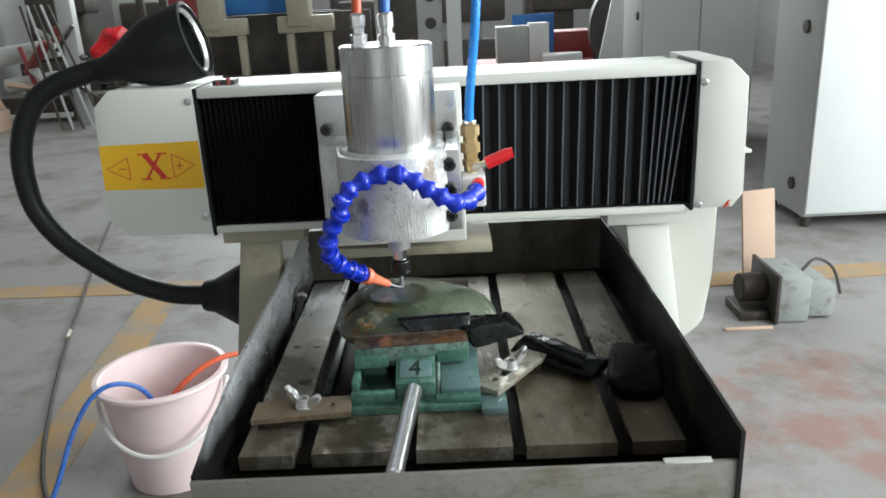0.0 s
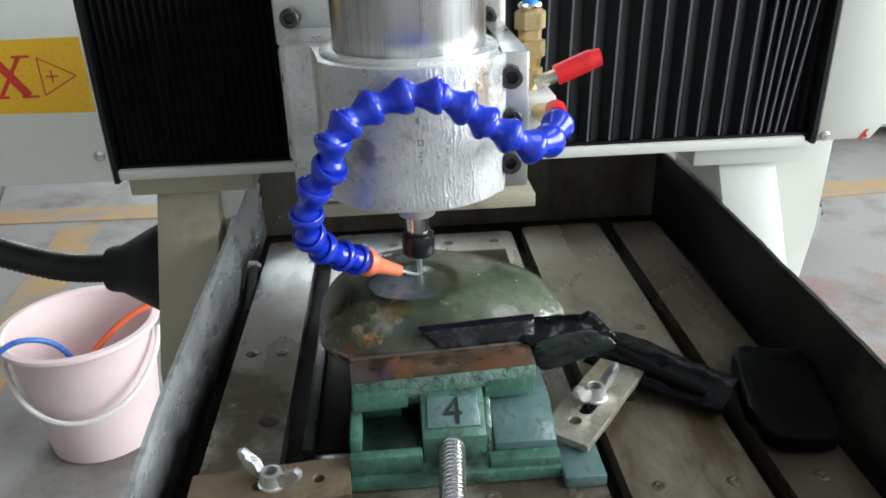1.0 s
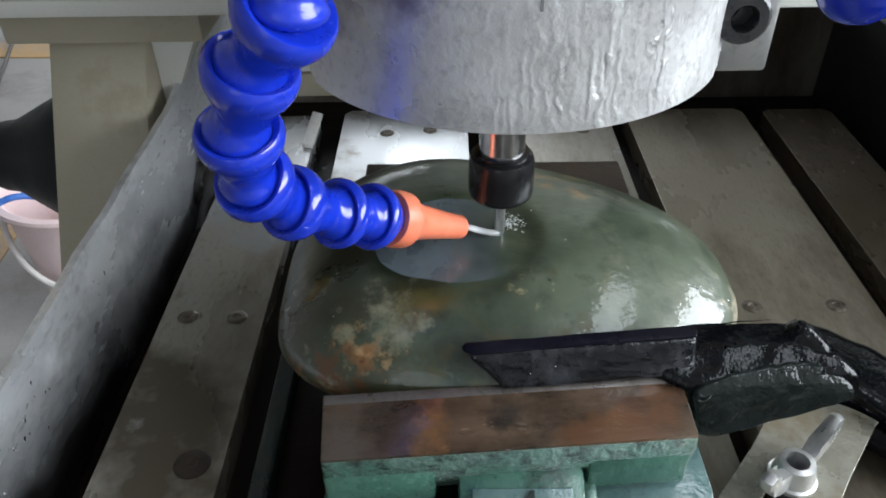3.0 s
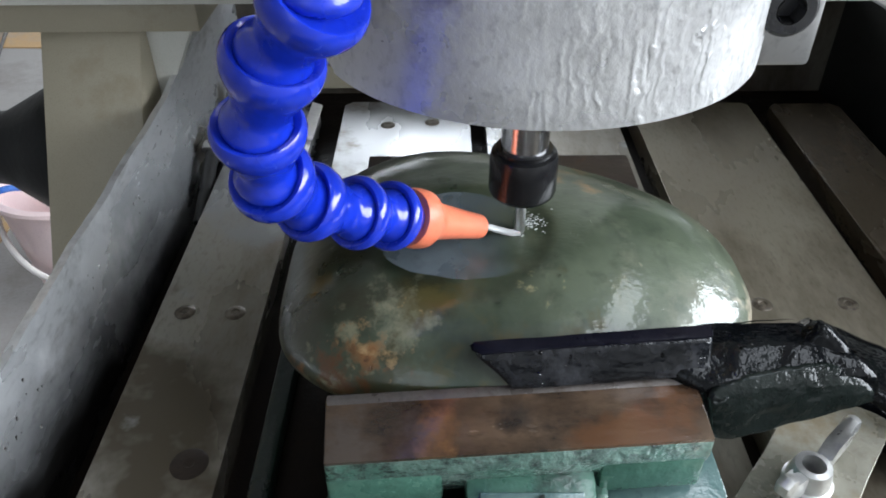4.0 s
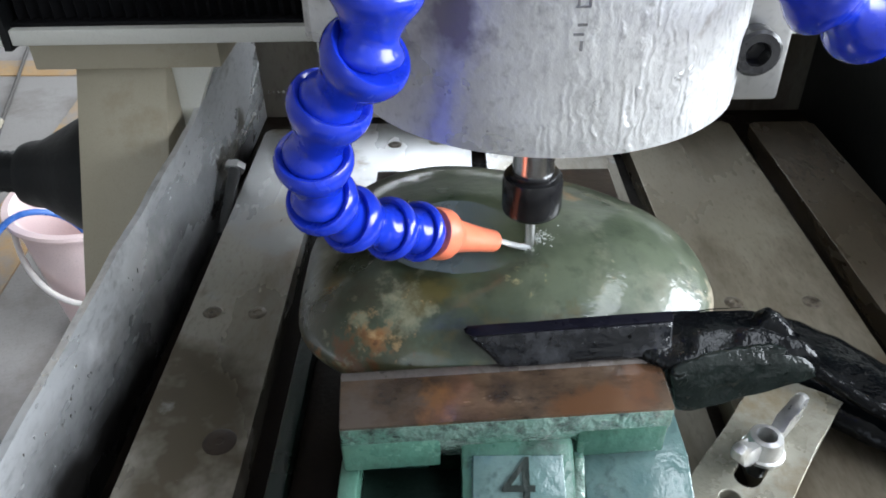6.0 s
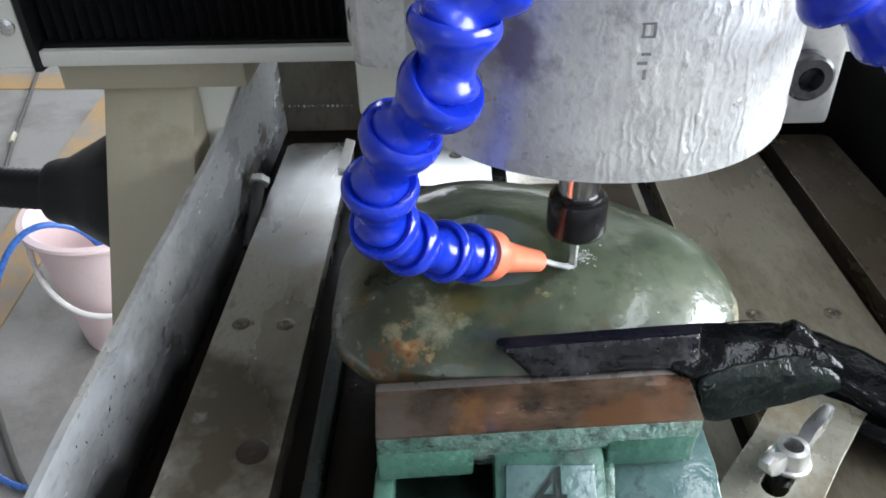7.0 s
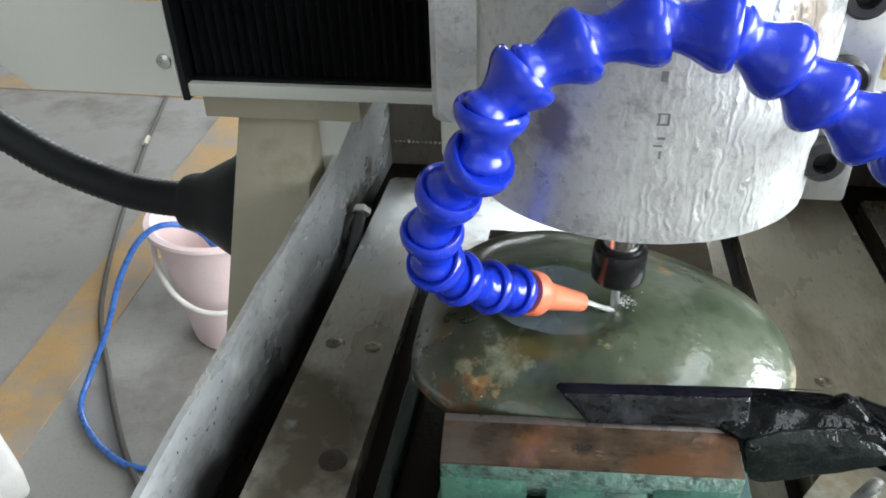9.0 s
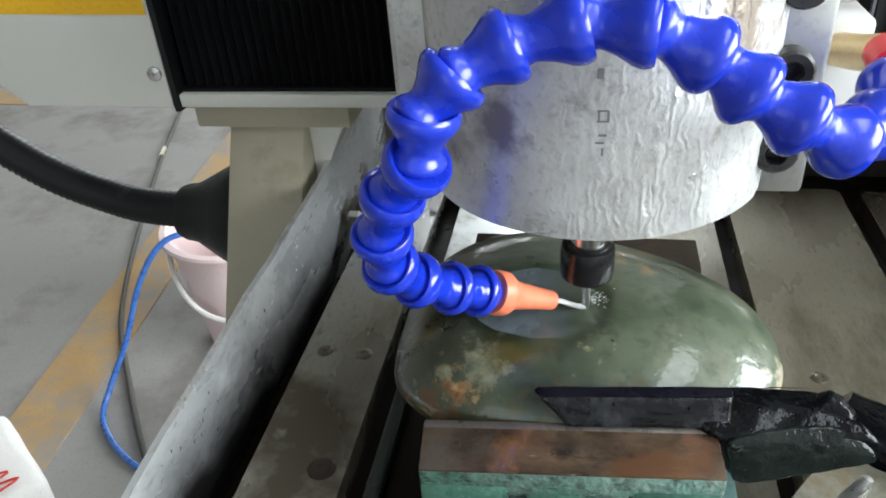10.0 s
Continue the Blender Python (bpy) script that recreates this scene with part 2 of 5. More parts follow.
REDPAINT = mat("red_machine_paint", (0.22, 0.03, 0.03), (0.30, 0.05, 0.045), 0.5, scale=8, bump=0.05, dirt=(0.1, 0.05, 0.045), dirt_at=0.62)
BLUEPAINT = mat("blue_machine_paint", (0.02, 0.13, 0.42), (0.04, 0.2, 0.5), 0.5, scale=8, bump=0.05)
DARKIRON = mat("oily_dark_iron", (0.035, 0.03, 0.027), (0.08, 0.07, 0.06), 0.5, 0.2, scale=7, bump=0.1, dirt=(0.15, 0.09, 0.06), dirt_at=0.64)
CARDBOARD = mat("cardboard", (0.52, 0.36, 0.27), (0.58, 0.42, 0.32), 0.85, scale=10, bump=0.05)
PAPER = mat("white_sack", (0.74, 0.72, 0.70), (0.8, 0.78, 0.76), 0.7, scale=20, bump=0.1)
WALL = mat("whitewashed_wall", (0.26, 0.255, 0.245), (0.32, 0.315, 0.305), 0.85, scale=1.5, fine=60, bump=0.05, dirt=(0.34, 0.32, 0.3), dirt_at=0.64, dirt_scale=2)


def floor_material():
    m = mat("stained_concrete", (0.235, 0.222, 0.212), (0.31, 0.298, 0.288), 0.58, scale=2.2, fine=140, bump=0.08, dirt=(0.145, 0.126, 0.112), dirt_at=0.56, dirt_scale=2.2)
    nt = m.node_tree
    n, l = nt.nodes, nt.links
    p = n["Principled BSDF"]
    old = p.inputs["Base Color"].links[0].from_socket
    tc = n.new("ShaderNodeTexCoord")
    far = n.new("ShaderNodeVectorMath")
    far.operation = "DISTANCE"
    far.inputs[1].default_value = (1.25, 1.75, 0)
    l.new(tc.outputs["Object"], far.inputs[0])
    t = n.new("ShaderNodeTexNoise")
    t.inputs["Scale"].default_value, t.inputs["Detail"].default_value, t.inputs["Roughness"].default_value = 3.4, 6, 0.66
    l.new(tc.outputs["Object"], t.inputs["Vector"])
    near = n.new("ShaderNodeMapRange")
    near.inputs[1].default_value, near.inputs[2].default_value = 0.25, 0.95
    near.inputs[3].default_value, near.inputs[4].default_value = 0.12, -0.2
    l.new(far.outputs["Value"], near.inputs[0])
    add = n.new("ShaderNodeMath")
    l.new(near.outputs[0], add.inputs[0])
    l.new(t.outputs[0], add.inputs[1])
    cut = n.new("ShaderNodeMapRange")
    cut.inputs[1].default_value, cut.inputs[2].default_value = 0.50, 0.66
    cut.inputs[4].default_value = 0.75
    l.new(add.outputs[0], cut.inputs[0])
    x = n.new("ShaderNodeMix")
    x.data_type = "RGBA"
    l.new(cut.outputs[0], x.inputs[0])
    l.new(old, x.inputs[6])
    x.inputs[7].default_value = (0.25, 0.125, 0.10, 1)
    l.new(x.outputs[2], p.inputs["Base Color"])
    return m


def stains(m, layers):
    """Patches with noisy edges: (centre, radius, tone, noise scale, edge) in the thing's own space."""
    nt = m.node_tree
    n, l = nt.nodes, nt.links
    p = n["Principled BSDF"]
    tc = n.new("ShaderNodeTexCoord")
    for (px, py, pz), radius, tone, s, edge in layers:
        old = p.inputs["Base Color"].links[0].from_socket
        far = n.new("ShaderNodeVectorMath")
        far.operation = "DISTANCE"
        far.inputs[1].default_value = (px, py, pz)
        l.new(tc.outputs["Object"], far.inputs[0])
        t = n.new("ShaderNodeTexNoise")
        t.inputs["Scale"].default_value, t.inputs["Detail"].default_value, t.inputs["Roughness"].default_value = s, 5, 0.6
        l.new(tc.outputs["Object"], t.inputs["Vector"])
        near = n.new("ShaderNodeMapRange")
        near.inputs[1].default_value, near.inputs[2].default_value = radius * 0.2, radius * 1.35
        near.inputs[3].default_value, near.inputs[4].default_value = 0.07, -0.26
        l.new(far.outputs["Value"], near.inputs[0])
        add = n.new("ShaderNodeMath")
        l.new(near.outputs[0], add.inputs[0])
        l.new(t.outputs[0], add.inputs[1])
        cut = n.new("ShaderNodeMapRange")
        cut.inputs[1].default_value, cut.inputs[2].default_value = edge - 0.04, edge + 0.08
        l.new(add.outputs[0], cut.inputs[0])
        x = n.new("ShaderNodeMix")
        x.data_type = "RGBA"
        l.new(cut.outputs[0], x.inputs[0])
        l.new(old, x.inputs[6])
        x.inputs[7].default_value = (*tone, 1)
        l.new(x.outputs[2], p.inputs["Base Color"])
    return m


def stone_material():
    """Wet green jade: cloudy greens, pale flecks, and an ochre crust at one corner."""
    m = mat("wet_green_jade", (0.029, 0.042, 0.026), (0.090, 0.110, 0.072), 0.33, scale=19, fine=130, bump=0.5, coat=0.75, coat_rough=0.03, rough_var=0.08, spread=0.12, spec=0.4,
            dirt=(0.17, 0.172, 0.12), dirt_at=0.66, dirt_scale=30, bump_stretch=(0.6, 1, 1), bump_scale=110)
    return stains(m, (((-0.074, -0.016, 0.000), 0.070, (0.034, 0.034, 0.017), 30, 0.45), ((-0.036, -0.060, -0.006), 0.042, (0.050, 0.042, 0.016), 45, 0.47), ((-0.032, -0.038, 0.016), 0.028, (0.20, 0.20, 0.135), 75, 0.592),
                      ((-0.010, -0.052, 0.004), 0.036, (0.075, 0.066, 0.024), 45, 0.49), ((-0.056, -0.046, 0.008), 0.030, (0.20, 0.195, 0.125), 95, 0.61),
                      ((-0.056, -0.050, 0.006), 0.025, (0.25, 0.115, 0.038), 75, 0.545), ((-0.052, -0.050, 0.006), 0.026, (0.09, 0.04, 0.014), 150, 0.59),
                      ((-0.046, -0.045, 0.010), 0.030, (0.38, 0.25, 0.12), 120, 0.655), ((0.070, -0.020, 0.000), 0.017, (0.40, 0.35, 0.26), 110, 0.50), ((0.072, -0.022, -0.004), 0.015, (0.20, 0.11, 0.04), 150, 0.55),
                      ((0.018, 0.020, 0.026), 0.018, (0.20, 0.115, 0.045), 80, 0.505), ((0.004, -0.030, 0.02), 0.020, (0.30, 0.27, 0.15), 190, 0.66)))


def drips(m):
    """Hardened runs down one half of the casting and a purplish patch on the other."""
    stains(m, (((-0.040, -0.115, 0.010), 0.026, (0.26, 0.235, 0.27), 36, 0.47), ((0.000, -0.120, 0.030), 0.014, (0.24, 0.235, 0.24), 60, 0.60), ((0.030, -0.105, 0.045), 0.028, (0.33, 0.28, 0.23), 50, 0.52)))
    nt = m.node_tree
    n, l = nt.nodes, nt.links
    p = n["Principled BSDF"]
    tc = n.new("ShaderNodeTexCoord")
    warp = n.new("ShaderNodeTexNoise")
    warp.inputs["Scale"].default_value, warp.inputs["Detail"].default_value = 110, 4
    l.new(tc.outputs["Object"], warp.inputs["Vector"])
    bend = n.new("ShaderNodeVectorMath")
    bend.operation = "MULTIPLY_ADD"
    bend.inputs[1].default_value = (0.0075, 0.0075, 0.0)
    l.new(warp.outputs["Color"], bend.inputs[0])
    l.new(tc.outputs["Object"], bend.inputs[2])
    mp = n.new("ShaderNodeMapping")
    mp.inputs["Scale"].default_value = (1, 1, 0.10)
    l.new(bend.outputs[0], mp.inputs[0])
    t = n.new("ShaderNodeTexNoise")
    t.noise_type = "RIDGED_MULTIFRACTAL"
    t.inputs["Scale"].default_value, t.inputs["Detail"].default_value, t.inputs["Roughness"].default_value = 420, 4, 0.62
    l.new(mp.outputs[0], t.inputs["Vector"])
    sep = n.new("ShaderNodeSeparateXYZ")
    l.new(tc.outputs["Object"], sep.inputs[0])
    side = n.new("ShaderNodeMapRange")
    side.inputs[1].default_value, side.inputs[2].default_value = -0.014, 0.020
    side.inputs[3].default_value, side.inputs[4].default_value = 0.06, 1.0
    l.new(sep.outputs[0], side.inputs[0])
    mul = n.new("ShaderNodeMath")
    mul.operation = "MULTIPLY"
    l.new(t.outputs[0], mul.inputs[0])
    l.new(side.outputs[0], mul.inputs[1])
    bp = n.new("ShaderNodeBump")
    bp.inputs["Strength"].default_value, bp.inputs["Distance"].default_value = 0.8, 0.0011
    l.new(mul.outputs[0], bp.inputs["Height"])
    l.new(p.inputs["Normal"].links[0].from_socket, bp.inputs["Normal"])
    l.new(bp.outputs[0], p.inputs["Normal"])


drips(CAST)


def sludge_shade(m, level, tone, soft=0.009):
    """Darkens the colour below a ragged line: dried sludge and the shade low on the wall."""
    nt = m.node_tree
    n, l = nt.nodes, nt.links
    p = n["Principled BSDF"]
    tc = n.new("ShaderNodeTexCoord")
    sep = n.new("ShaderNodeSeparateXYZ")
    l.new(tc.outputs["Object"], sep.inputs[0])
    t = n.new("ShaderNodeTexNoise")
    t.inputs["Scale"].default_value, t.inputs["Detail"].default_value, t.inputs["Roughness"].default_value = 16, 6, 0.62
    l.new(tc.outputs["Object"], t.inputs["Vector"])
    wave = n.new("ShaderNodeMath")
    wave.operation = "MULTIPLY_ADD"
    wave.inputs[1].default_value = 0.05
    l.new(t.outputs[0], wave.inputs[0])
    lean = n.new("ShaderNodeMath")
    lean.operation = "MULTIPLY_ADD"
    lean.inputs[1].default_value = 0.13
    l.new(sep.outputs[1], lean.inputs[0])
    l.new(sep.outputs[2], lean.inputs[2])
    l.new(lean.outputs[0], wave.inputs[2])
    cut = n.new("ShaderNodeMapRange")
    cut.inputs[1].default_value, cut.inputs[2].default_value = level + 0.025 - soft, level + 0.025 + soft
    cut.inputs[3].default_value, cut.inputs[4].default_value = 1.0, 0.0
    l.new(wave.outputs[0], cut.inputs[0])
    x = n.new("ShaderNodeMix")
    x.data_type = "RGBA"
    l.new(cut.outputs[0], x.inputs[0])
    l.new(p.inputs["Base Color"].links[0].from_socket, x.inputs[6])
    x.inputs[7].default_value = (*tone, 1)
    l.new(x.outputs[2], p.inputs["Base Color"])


# runs of sludge on tray and table plates; reflected sky and front shade painted in
# first patch, near white, colours in the wet highlight on the side sheet
stains(TRAY, (((-0.18, -0.03, 0.085), 0.10, (0.84, 0.85, 0.87), 30, 0.55), ((-0.18, 0.14, 0.04), 0.06, (0.20, 0.185, 0.16), 30, 0.52), ((-0.18, -0.16, 0.090), 0.05, (0.24, 0.19, 0.14), 60, 0.60)))
sludge_shade(TRAY, 0.060, (0.018, 0.017, 0.016), 0.019)
sludge_shade(TRAYBACK, 0.058, (0.012, 0.010, 0.008), 0.008)
# first patch colours in front shade, the two pale ones the sky's reflection
stains(PLANK, (((-0.140, -0.14, 0.018), 0.14, (0.115, 0.096, 0.068), 14, 0.45), ((0.10, 0.05, 0.018), 0.05, (0.17, 0.115, 0.065), 50, 0.54), ((-0.145, 0.13, 0.018), 0.11, (0.34, 0.34, 0.338), 24, 0.44), ((-0.07, 0.15, 0.018), 0.08, (0.44, 0.445, 0.45), 24, 0.42),
               ((0.09, -0.02, 0.018), 0.05, (0.13, 0.11, 0.08), 40, 0.52), ((0.09, -0.15, 0.018), 0.07, (0.09, 0.072, 0.05), 34, 0.48), ((0.0, -0.15, 0.018), 0.07, (0.11, 0.09, 0.065), 34, 0.50), ((-0.07, -0.16, 0.018), 0.06, (0.12, 0.10, 0.07), 34, 0.50)))
stains(RUST, (((-0.020, -0.054, 0.050), 0.015, (0.165, 0.085, 0.038), 45, 0.51), ((-0.004, -0.050, 0.050), 0.014, (0.036, 0.027, 0.022), 40, 0.49), ((-0.013, -0.0585, 0.05), 0.010, (0.24, 0.135, 0.065), 90, 0.545),
              ((0.026, -0.056, 0.05), 0.020, (0.105, 0.050, 0.024), 40, 0.47), ((-0.042, -0.056, 0.05), 0.022, (0.085, 0.066, 0.053), 50, 0.49)))


def glass(name, tone=(1, 1, 1), rough=0.02, ior=1.33):
    m = bpy.data.materials.new(name)
    m.use_nodes = True
    p = m.node_tree.nodes["Principled BSDF"]
    p.inputs["Base Color"].default_value = (*tone, 1)
    p.inputs["Transmission Weight"].default_value, p.inputs["Roughness"].default_value, p.inputs["IOR"].default_value = 1.0, rough, ior
    return m


CONCRETE = floor_material()
JADE = stone_material()
WATER = glass("clear_water")
JET = glass("aerated_water", (0.96, 0.98, 0.98), 0.10, 1.25)
JET.node_tree.nodes["Principled BSDF"].inputs["Transmission Weight"].default_value = 0.55
FROSTED = glass("frosted_plastic", (0.93, 0.94, 0.96), 0.35, 1.45)
FROSTED.node_tree.nodes["Principled BSDF"].inputs["Transmission Weight"].default_value = 0.45
SLURRY = mat("milky_grinding_water", (0.075, 0.10, 0.118), (0.15, 0.185, 0.215), 0.30, scale=60, fine=200, bump=0.08, coat=0.15, coat_rough=0.15, rough_var=0.08)


def thinning(m, x0, x1):
    """The milky film thins out to clear along x, with a ragged edge."""
    nt = m.node_tree
    n, l = nt.nodes, nt.links
    tc = n.new("ShaderNodeTexCoord")
    sep = n.new("ShaderNodeSeparateXYZ")
    l.new(tc.outputs["Object"], sep.inputs[0])
    t = n.new("ShaderNodeTexNoise")
    t.inputs["Scale"].default_value, t.inputs["Detail"].default_value = 90, 5
    l.new(tc.outputs["Object"], t.inputs["Vector"])
    add = n.new("ShaderNodeMath")
    add.operation = "MULTIPLY_ADD"
    add.inputs[1].default_value = 0.022
    l.new(t.outputs[0], add.inputs[0])
    l.new(sep.outputs[0], add.inputs[2])
    cut = n.new("ShaderNodeMapRange")
    cut.inputs[1].default_value, cut.inputs[2].default_value = x0 + 0.011, x1 + 0.011
    cut.inputs[3].default_value, cut.inputs[4].default_value = 0.85, 0.0
    l.new(add.outputs[0], cut.inputs[0])
    l.new(cut.outputs[0], n["Principled BSDF"].inputs["Alpha"])


thinning(SLURRY, -0.006, 0.018)
FOAM = mat("white_water_spray", (0.6, 0.64, 0.64), (0.75, 0.78, 0.78), 0.15, scale=200, bump=0.0, coat=0.5)

# ---- builders ----
TABLE, HEAD = [], []


def thing(name, loc, label, category, group="", moves=None):
    ob = tagged(new(name), label, category, group)
    ob.location = loc
    ob.empty_display_size = 0.02
    if moves is not None:
        moves.append(ob)
    return ob


def root_place(ob):
    while ob.parent:
        ob = ob.parent
    return Vector(ob.location)


def smooth(me, angle=35):
    for f in me.polygons:
        f.use_smooth = True
    me.set_sharp_from_angle(angle=radians(angle))


def part(name, bm, material, parent, label="", angle=35):
    """One mesh under a thing or part; the bmesh is in world metres."""
    bmesh.ops.translate(bm, vec=-root_place(parent), verts=bm.verts)
    bmesh.ops.recalc_face_normals(bm, faces=bm.faces)
    me = bpy.data.meshes.new(name)
    bm.to_mesh(me)
    bm.free()
    me.materials.append(material)
    smooth(me, angle)
    ob = new(name, me)
    ob.parent = parent
    return tagged(ob, label)


def solo(name, bm, material, loc, label, category, group="", kind="", moves=None, angle=35):
    """A thing that is one mesh."""
    bmesh.ops.translate(bm, vec=-Vector(loc), verts=bm.verts)
    bmesh.ops.recalc_face_normals(bm, faces=bm.faces)
    me = bpy.data.meshes.new(name)
    bm.to_mesh(me)
    bm.free()
    me.materials.append(material)
    smooth(me, angle)
    ob = tagged(new(name, me), label, category, group, kind)
    ob.location = loc
    if moves is not None:
        moves.append(ob)
    return ob


def box(bm, x0, x1, y0, y1, z0, z1, bevel=0.0, seg=2):
    v = bmesh.ops.create_cube(bm, size=1.0, matrix=Matrix.LocRotScale(((x0 + x1) / 2, (y0 + y1) / 2, (z0 + z1) / 2), None, (x1 - x0, y1 - y0, z1 - z0)))["verts"]
    if bevel:
        e = list({e for q in v for e in q.link_edges})
        bmesh.ops.bevel(bm, geom=e, offset=bevel, segments=seg, affect="EDGES", profile=0.5)
    return bm


def B(*a, **k):
    return box(bmesh.new(), *a, **k)


def lathe(bm, profile, base, axis, seg=32, closed=False):
    """Turns (radius, height) pairs about an axis through base."""
    q = Vector(axis).to_track_quat("Z", "Y").to_matrix().to_4x4()
    m = Matrix.Translation(base) @ q
    rings = []
    for r, h in profile:
        if r < 1e-6:
            rings.append([bm.verts.new(m @ Vector((0, 0, h)))])
        else:
            rings.append([bm.verts.new(m @ Vector((r * math.cos(a), r * math.sin(a), h))) for a in (2 * math.pi * i / seg for i in range(seg))])
    pairs = list(zip(rings, rings[1:])) + ([(rings[-1], rings[0])] if closed else [])
    for p, q2 in pairs:
        for i in range(seg):
            j = (i + 1) % seg
            if len(p) == 1 and len(q2) == 1:
                continue
            if len(p) == 1:
                bm.faces.new((p[0], q2[i], q2[j]))
            elif len(q2) == 1:
                bm.faces.new((p[i], p[j], q2[0]))
            else:
                bm.faces.new((p[i], p[j], q2[j], q2[i]))
    return bm


def rod(bm, p0, p1, r, bevel=0.0, seg=24):
    d = Vector(p1) - Vector(p0)
    h = d.length
    b = bevel or r * 0.08
    return lathe(bm, [(0, 0), (r - b, 0), (r, b), (r, h - b), (r - b, h), (0, h)], p0, d, seg)


def spline(points, step):
    """Points at even steps along a smooth curve through the given ones."""
    p = [Vector(q) for q in points]
    p = [2 * p[0] - p[1]] + p + [2 * p[-1] - p[-2]]
    out = []
    for i in range(1, len(p) - 2):
        for k in range(24):
            t = k / 24
            a, b, c, d = p[i - 1:i + 3]
            out.append(0.5 * ((2 * b) + (c - a) * t + (2 * a - 5 * b + 4 * c - d) * t * t + (3 * b - a - 3 * c + d) * t ** 3))
    out.append(p[-2])
    res, acc = [out[0]], 0.0
    for a, b in zip(out, out[1:]):
        seg = (b - a).length
        while acc + seg >= step:
            a = a + (b - a) * ((step - acc) / seg)
            res.append(a.copy())
            seg = (b - a).length
            acc = 0.0
        acc += seg
    if (res[-1] - out[-1]).length > step * 0.3:
        res.append(out[-1])
    return res


def tube(bm, pts, radius, seg=16, ribs=0.0):
    """A round tube along points; ribs makes every other ring larger."""
    pts = [Vector(p) for p in pts]
    up = Vector((0.13, 0.21, 0.97))
    rings = []
    for i, p in enumerate(pts):
        d = (pts[min(i + 1, len(pts) - 1)] - pts[max(i - 1, 0)]).normalized()
        s = d.cross(up).normalized()
        u = s.cross(d)
        r = radius(i / (len(pts) - 1)) if callable(radius) else radius
        r += ribs * (i % 2)
        rings.append([bm.verts.new(p + r * (math.cos(a) * s + math.sin(a) * u)) for a in (2 * math.pi * k / seg for k in range(seg))])
    for a, b in zip(rings, rings[1:]):
        for k in range(seg):
            bm.faces.new((a[k], a[(k + 1) % seg], b[(k + 1) % seg], b[k]))
    bm.faces.new(rings[0])
    bm.faces.new(rings[-1][::-1])
    return bm


def prism(bm, poly, lo, hi, axis="z", bevel=0.0):
    """A flat outline pushed from lo to hi along an axis; the outline is in the other two axes, in order."""
    def at(p, h):
        return {"z": (p[0], p[1], h), "y": (p[0], h, p[1]), "x": (h, p[0], p[1])}[axis]
    a = [bm.verts.new(at(p, lo)) for p in poly]
    b = [bm.verts.new(at(p, hi)) for p in poly]
    fa, fb = bm.faces.new(a), bm.faces.new(b[::-1])
    n = len(poly)
    sides = [bm.faces.new((a[i], a[(i + 1) % n], b[(i + 1) % n], b[i])) for i in range(n)]
    if bevel:
        e = list({e for f in (fa, fb) for e in f.edges})
        bmesh.ops.bevel(bm, geom=e, offset=bevel, segments=2, affect="EDGES", profile=0.5)
    return bm


def pierced(outline, holes, thick, m):
    """A plate with holes through it, set by the pose m."""
    cu = bpy.data.curves.new("plate", "CURVE")
    cu.dimensions, cu.fill_mode, cu.extrude, cu.bevel_depth = "2D", "BOTH", thick / 2 - 0.0003, 0.0003
    for ring in [outline] + holes:
        s = cu.splines.new("POLY")
        s.points.add(len(ring) - 1)
        for q, (x, y) in zip(s.points, ring):
            q.co = (x, y, 0, 1)
        s.use_cyclic_u = True
    ob = bpy.data.objects.new("plate", cu)
    me = bpy.data.meshes.new_from_object(ob)
    bpy.data.objects.remove(ob)
    bpy.data.curves.remove(cu)
    bm = bmesh.new()
    bm.from_mesh(me)
    bpy.data.meshes.remove(me)
    bmesh.ops.transform(bm, matrix=m, verts=bm.verts)
    return bm


def circle(x, y, r, n=20):
    return [(x + r * math.cos(2 * math.pi * i / n), y + r * math.sin(2 * math.pi * i / n)) for i in range(n)]


def slot(x0, x1, y, r, n=8):
    return [(x1 + r * math.sin(math.pi * i / n), y - r * math.cos(math.pi * i / n)) for i in range(n + 1)] + [(x0 - r * math.sin(math.pi * i / n), y + r * math.cos(math.pi * i / n)) for i in range(n + 1)]


def lumpy(bm, amount, scale, seed=0.0):
    """Pushes the vertices about by noise."""
    for v in bm.verts:
        n3 = noise.noise_vector(v.co * scale + Vector((seed, seed * 1.7, 3)))
        v.co += n3 * amount
    return bm


def lettering(text, size, m, depth=0.0004):
    cu = bpy.data.curves.new("text", "FONT")
    cu.body, cu.size, cu.extrude, cu.align_x, cu.align_y = text, size, depth, "CENTER", "CENTER"
    ob = bpy.data.objects.new("text", cu)
    me = bpy.data.meshes.new_from_object(ob)
    bpy.data.objects.remove(ob)
    bm = bmesh.new()
    bm.from_mesh(me)
    bpy.data.meshes.remove(me)
    bmesh.ops.transform(bm, matrix=m, verts=bm.verts)
    return bm


def socket_bolt(parent, at, axis=(0, -1, 0), r=0.0058, h=0.006, material=None):
    """A cap screw whose head stands proud along the axis, with a hexagon hole."""
    bm = bmesh.new()
    lathe(bm, [(r, 0), (r, h - 0.0008), (r - 0.0008, h), (r * 0.52, h)], at, axis, 24)
    lathe(bm, [(r * 0.52, h), (r * 0.50, h * 0.35), (0, h * 0.35)], at, axis, 6)
    return part("bolt", bm, material or BLACKBOLT, parent)

# ---- the hall ----
def slab(name, bm, material, label, category):
    return solo(name, bm, material, (0, 0, 0), label, category, kind="structure")


slab("floor", B(-6, 4.7, -3.2, 12.2, -0.1, 0.0), CONCRETE, "stained grey concrete workshop floor with reddish patches", "floor")
